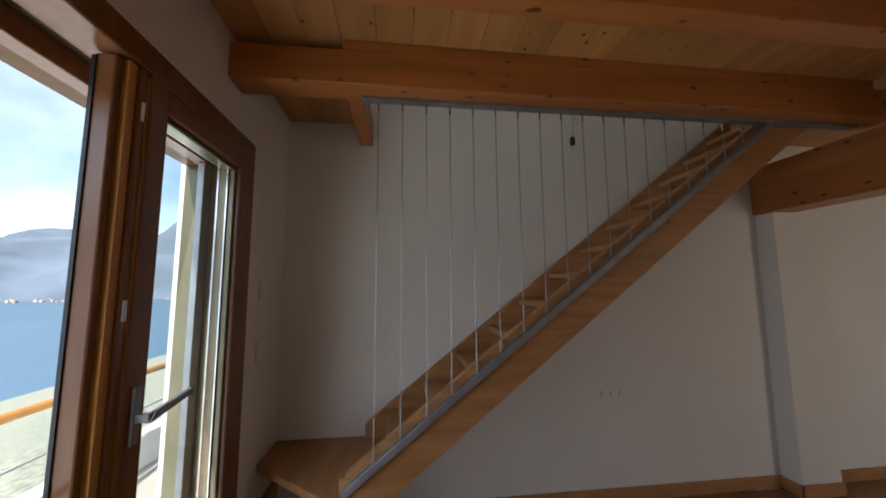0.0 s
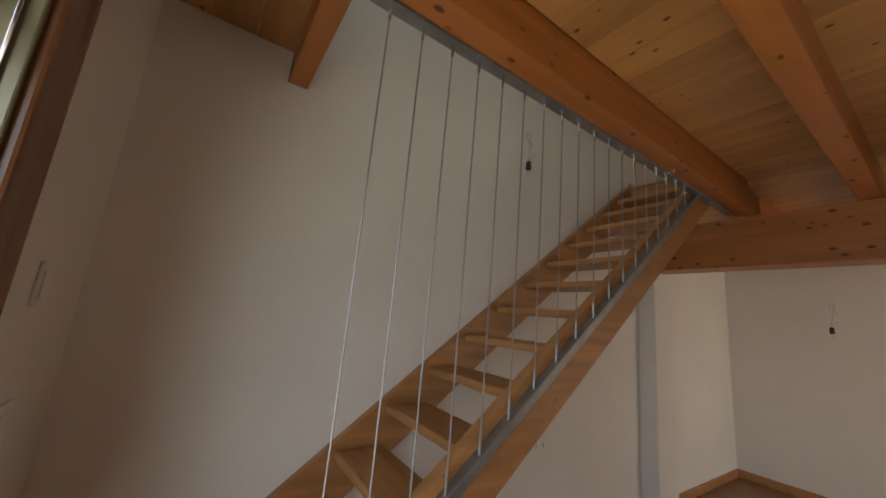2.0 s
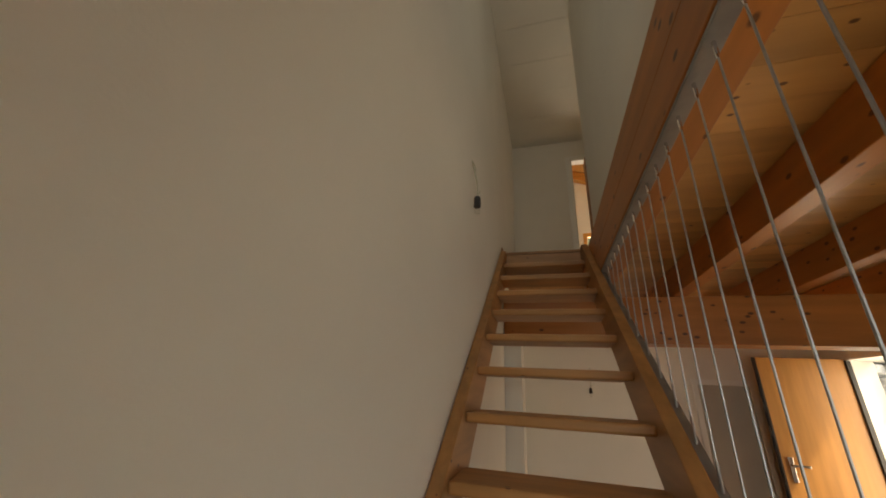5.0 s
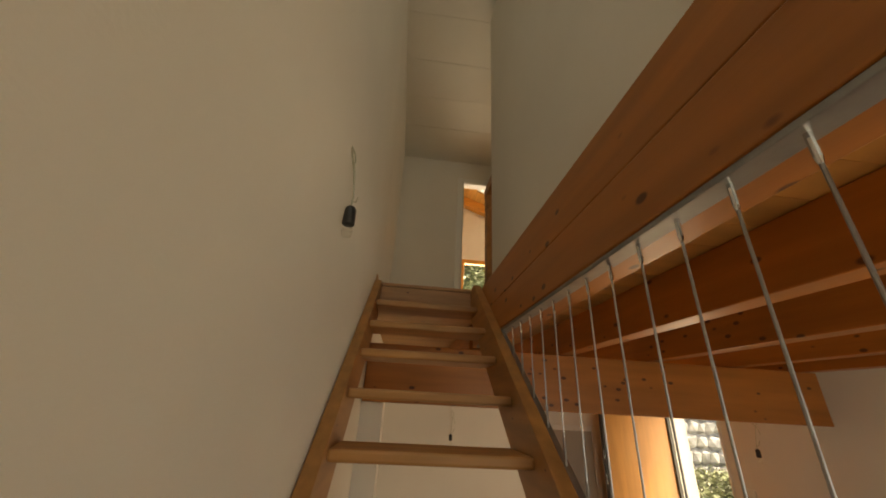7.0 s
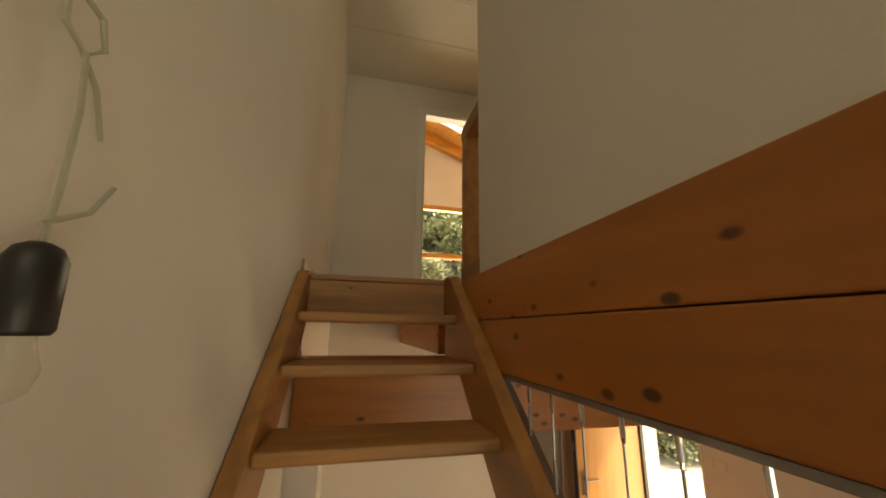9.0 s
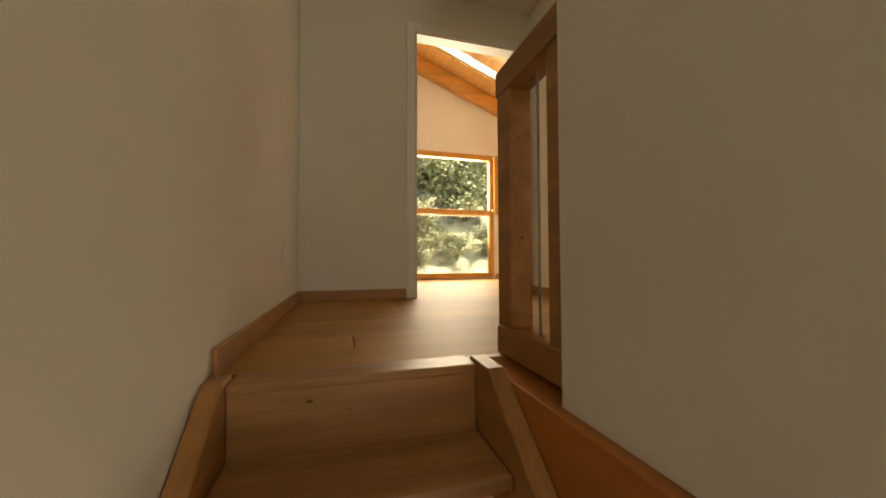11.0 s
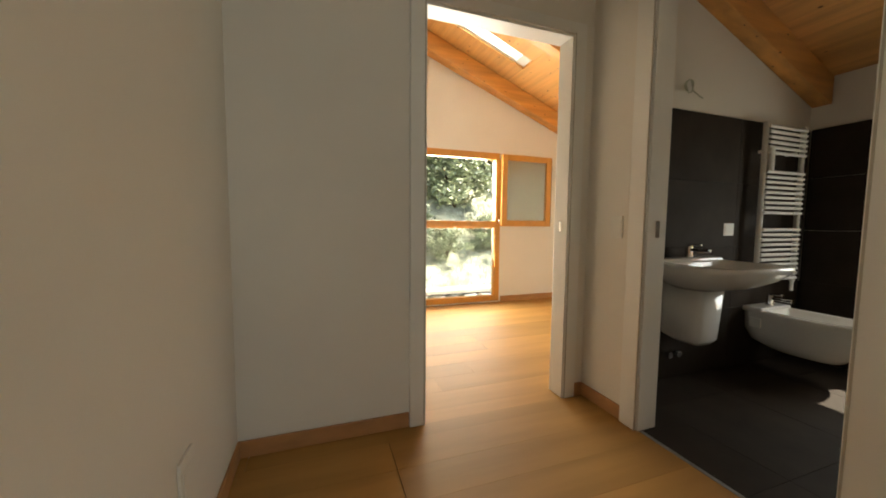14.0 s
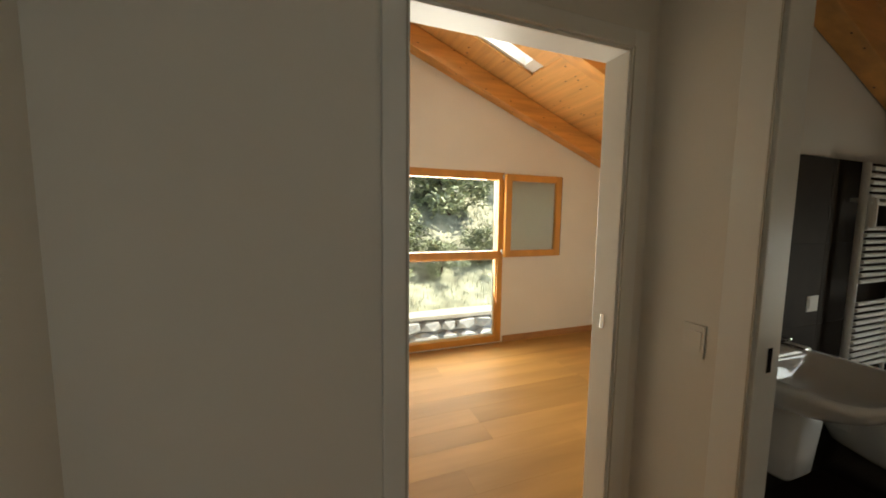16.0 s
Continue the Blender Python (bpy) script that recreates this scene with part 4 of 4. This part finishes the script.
# both chains take their haze from the HILL colour
ridge("backdrop_far", 3300, 1050, 1.3, 95, 265, HILL, "mountains across the lake, haze painted in as blue")
ridge("backdrop_near", 2500, 420, 7.7, 95, 265, HILL, "foothills across the lake, haze painted in as blue")
bm = bmesh.new()
for i in range(700):
    a, r = radians(random.uniform(105, 250)), random.uniform(2440, 2600)
    s = random.uniform(3, 7)
    add_box(bm, r * math.cos(a) - s, r * math.cos(a) + s, r * math.sin(a) - s, r * math.sin(a) + s, -60, -58 + random.uniform(3, 8) + (r - 2440) * 0.10)
tagged(part("far_town", bm, TOWN), "tiny houses of a town along the far shore", "town", kind="stuff")

# garden wall of rough stones
gw = thing("garden_wall", "rough grey stone retaining wall behind the house", "stone wall", (9.5, -2.5, -0.3))
part("core", box(9.55, 9.72, -11, 3.0, -0.32, 2.47), STONE, gw)
part("coping", box(9.40, 9.78, -11, 3.0, 2.47, 2.54, 0.01), PAVING, gw, "pale flat coping")
stones = []
for s in range(5):
    b = bmesh.new()
    bmesh.ops.create_icosphere(b, subdivisions=1, radius=0.5)
    for v in b.verts:
        p = v.co.copy()
        m = max(abs(p.x), abs(p.y), abs(p.z))
        v.co = (p / m * 0.42 + p * 0.16) * (1 + 0.25 * noise.noise(p * 2.3 + Vector((s * 9, 0, 0))))
    stones.append(mesh_of(b, "stone", STONE))
z, n = -0.25, 0
while z < 2.38:
    h = random.uniform(0.2, 0.31)
    y = -9.6 + random.uniform(0, 0.3)
    while y < (0.3 if z > 1.85 else -4.6) and n < 300:
        w = random.uniform(0.17, 0.36) if y < -4.6 else random.uniform(0.28, 0.52)
        o = new("stone", random.choice(stones))
        o.parent, o.matrix_parent_inverse = gw, gw.matrix_basis.inverted()
        o.matrix_basis = Matrix.LocRotScale((9.53, y + w / 2, z + h / 2), Euler((random.uniform(-0.12, 0.12), 0, random.uniform(-0.1, 0.1))), (0.30, w * 1.02, h * 1.04))
        y += w
        n += 1
    z += h


def leaf_crown(n, rx, rz, size, seed):
    """A ragged crown of single folded leaves in clumps."""
    rnd = random.Random(seed)
    verts, faces = [], []
    clumps = [Vector((rnd.gauss(0, 0.45) * rx, rnd.gauss(0, 0.45) * rx, rnd.uniform(-0.9, 0.9) * rz)) for _ in range(34)]
    for i in range(n):
        c = rnd.choice(clumps) + Vector((rnd.gauss(0, 0.16) * rx, rnd.gauss(0, 0.16) * rx, rnd.gauss(0, 0.15) * rz))
        e = Euler((rnd.uniform(-0.9, 0.9), rnd.uniform(-0.9, 0.9), rnd.uniform(0, 6.28))).to_matrix()
        s = size * rnd.uniform(0.6, 1.3)
        k = len(verts)
        for p in ((0, -0.5, 0), (0.26, 0, 0.07), (0, 0.5, -0.05), (-0.26, 0, 0.07)):
            verts.append(c + e @ (Vector(p) * s))
        faces += [(k, k + 1, k + 2), (k, k + 2, k + 3)]
    me = bpy.data.meshes.new("crown")
    me.from_pydata([tuple(v) for v in verts], [], faces)
    me.materials.append(LEAF)
    return me


crowns = [leaf_crown(5200, 1.15, 1.0, 0.15, s) for s in (3, 8)]


def shrub(x, y, s, i, label):
    z = ground_z(x, y)
    th = thing("shrub", label, "shrub", (x, y, z), "shrubs on the bank behind the house")
    b = bmesh.new()
    for j in range(5):
        a = j * 1.3 + i
        tube([(x, y, z - 0.15), (x + 0.15 * s * math.cos(a), y + 0.15 * s * math.sin(a), z + 0.5 * s), (x + 0.6 * s * math.cos(a), y + 0.6 * s * math.sin(a), z + 1.3 * s)], [0.05 * s, 0.035 * s, 0.01 * s], 6, b)
    part("trunk", b, BARK, th)
    o = new("crown", crowns[i % 2])
    o.parent, o.matrix_parent_inverse = th, th.matrix_basis.inverted()
    o.matrix_basis = Matrix.LocRotScale((x, y, z + 1.05 * s), Euler((0, 0, i * 1.1)), (s, s, s * 1.05))
    tagged(o, "green leafy crown with gaps")


for i, (x, y, s) in enumerate([(10.35, -1.0, 0.26), (10.5, -2.0, 0.3), (10.7, -3.0, 0.34), (10.4, -0.1, 0.3), (10.9, -4.0, 0.36), (11.2, -2.2, 0.62), (11.6, -0.3, 0.7), (12.6, -3.9, 1.0), (13.3, -1.4, 1.2), (12.9, 0.9, 1.0), (15.0, -3.2, 1.5), (15.4, -0.3, 1.6), (14.8, -6.0, 1.4), (11.0, -5.2, 0.6), (10.7, -7.3, 0.7), (12.6, -7.4, 1.0), (17.5, -2.0, 2.0), (17.5, -6.0, 2.0), (17.8, 2.2, 2.0)]):
    shrub(x, y, s, i, "leafy green shrub growing on the sunny bank")
for i, (x, y, s) in enumerate([(8.95, -6.2, 0.4), (8.7, -7.1, 0.66), (8.4, -8.0, 0.8), (8.1, -9.0, 0.8)]):
    shrub(x, y, s, i + 3, "leafy green shrub in front of the stone wall")
rnd = random.Random(5)
verts, faces = [], []
for i in range(9000):
    x, y = 9.75 + rnd.random() ** 1.5 * 8, rnd.uniform(-9, 3)
    z, a, h = ground_z(x, y), rnd.uniform(0, 6.28), rnd.uniform(0.05, 0.15)
    k = len(verts)
    dx, dy = math.cos(a), math.sin(a)
    verts += [(x - 0.012 * dx, y - 0.012 * dy, z - 0.02), (x + 0.012 * dx, y + 0.012 * dy, z - 0.02), (x + 0.3 * h * dy, y - 0.3 * h * dx, z + h)]
    faces.append((k, k + 1, k + 2))
me = bpy.data.meshes.new("grass")
me.from_pydata(verts, [], faces)
me.materials.append(GRASS)
tagged(new("grass", me), "tall green grass on the bank", "grass", kind="stuff")


# ---- floor planks and tiles ----
def planks(parent, x0, x1, y_spans, z, width, length, mat, name="plank", thick=0.014):
    """Planks laid along y in staggered rows; alike lengths share one mesh."""
    cache = {}
    rows = int(math.ceil((x1 - x0) / width))
    for i in range(rows):
        xa, xb = x0 + i * width, min(x0 + (i + 1) * width, x1)
        for ya, yb in y_spans((xa + xb) / 2):
            y = ya - random.choice((0, 0.3, 0.6, 0.9, 1.2, 1.5)) * length / 1.8
            while y < yb - 0.02:
                a, b = max(y, ya), min(y + length, yb)
                if b - a > 0.04:
                    key = (round(xb - xa, 2), round(b - a, 2))
                    if key not in cache:
                        w, l = key
                        cache[key] = mesh_of(prism([(-w / 2 + 0.0002, -thick), (-w / 2 + 0.0002, -0.0005), (-w / 2 + 0.0006, 0), (w / 2 - 0.0006, 0), (w / 2 - 0.0002, -0.0005), (w / 2 - 0.0002, -thick)], "y", -l / 2 + 0.0002, l / 2 - 0.0002), name, mat)
                    o = new(name, cache[key])
                    o.parent, o.location = parent, ((xa + xb) / 2, (a + b) / 2, z)
                y += length


def tiles(parent, axis, plane, a0, a1, b0, b1, wa, wb, mat, out):
    """Tiles on a floor (axis z) or wall (axis x or y), with open joints."""
    cache = {}
    na, nb = int(math.ceil((a1 - a0) / wa - 1e-6)), int(math.ceil((b1 - b0) / wb - 1e-6))
    for i in range(na):
        for j in range(nb):
            a, aa, b, bb = a0 + i * wa, min(a0 + (i + 1) * wa, a1), b0 + j * wb, min(b0 + (j + 1) * wb, b1)
            w, h = round(aa - a, 3), round(bb - b, 3)
            if w < 0.02 or h < 0.02:
                continue
            if (w, h) not in cache:
                w2, h2 = w / 2 - 0.0009, h / 2 - 0.0009
                d = {"x": (0, 0.008 * out, -w2, w2, -h2, h2), "y": (-w2, w2, 0, 0.008 * out, -h2, h2), "z": (-w2, w2, -h2, h2, 0, 0.008 * out)}[axis]
                d = tuple(v for k in range(3) for v in sorted(d[2 * k:2 * k + 2]))
                cache[(w, h)] = mesh_of(box(*d, 0.001), "tile", mat)
            o = new("tile", cache[(w, h)])
            o.parent = parent
            ca, cb = (a + aa) / 2, (b + bb) / 2
            o.location = {"x": (plane, ca, cb), "y": (ca, plane, cb), "z": (ca, cb, plane)}[axis]


WOODBASE = material("brown_plank_joint", (0.22, 0.12, 0.045), 0.7, var=0.1, bump=0.0)
upper = structure("floor_upper", boxes([(3.44, 5.13, -1.845, 0, U - 0.0155, U - 0.0145), (3.06, 3.44, -1.845, -0.86, U - 0.0155, U - 0.0145), (5.13, 7.48, -4.05, 0, U - 0.0155, U - 0.0145)]), WOODBASE, "honey coloured oak plank floor upstairs", "floor")
planks(upper, 3.442, 5.06, lambda x: [(-1.845, 0)], U, 0.19, 1.8, OAK)
planks(upper, 3.062, 3.44, lambda x: [(-1.845, -0.86)], U, 0.19, 1.8, OAK)
planks(upper, 5.06, 5.166, lambda x: [(-1.692, -0.852)], U, 0.19, 1.8, OAK)
planks(upper, 5.166, 7.48, lambda x: [(-4.05, 0)], U, 0.19, 1.8, OAK)
OAK_DARK = material("reddish_brown_planks", (0.24, 0.115, 0.05), 0.4, var=0.16, scale=2.4, stretch=(9, 0.8, 9), bump=0.04, bump_scale=40, rnd=0.15)
planks(floor_1, 0.0, 5.63, lambda x: [(-3.36, 0)], 0.0, 0.22, 2.0, OAK_DARK)
bath_floor = structure("floor_bath", boxes([(3.0, 5.07, -3.95, -1.86, U - 0.0155, U - 0.008)]), GROUT, "dark grey tiled bathroom floor", "floor")
tiles(bath_floor, "z", U - 0.0085, 3.0, 5.055, -3.94, -1.86, 0.6, 0.6, TILE, 1)
back = structure("tile_backing", boxes([(5.060, 5.0685, -3.945, -1.95, U, 4.52), (3.0, 5.06, -3.949, -3.944, U, 3.35)]), GROUT, "dark grout behind the bathroom wall tiles", "wall")
tiles(back, "x", 5.0598, -3.93, -1.95, U, 4.52, 0.8, 0.4425, TILE, -1)
tiles(back, "y", -3.9435, 3.01, 5.05, U, 3.35, 0.8, 0.30, TILE, 1)
tiles(back, "y", -3.9435, 4.52, 5.05, 3.35, 4.52, 0.53, 0.4, TILE, 1)
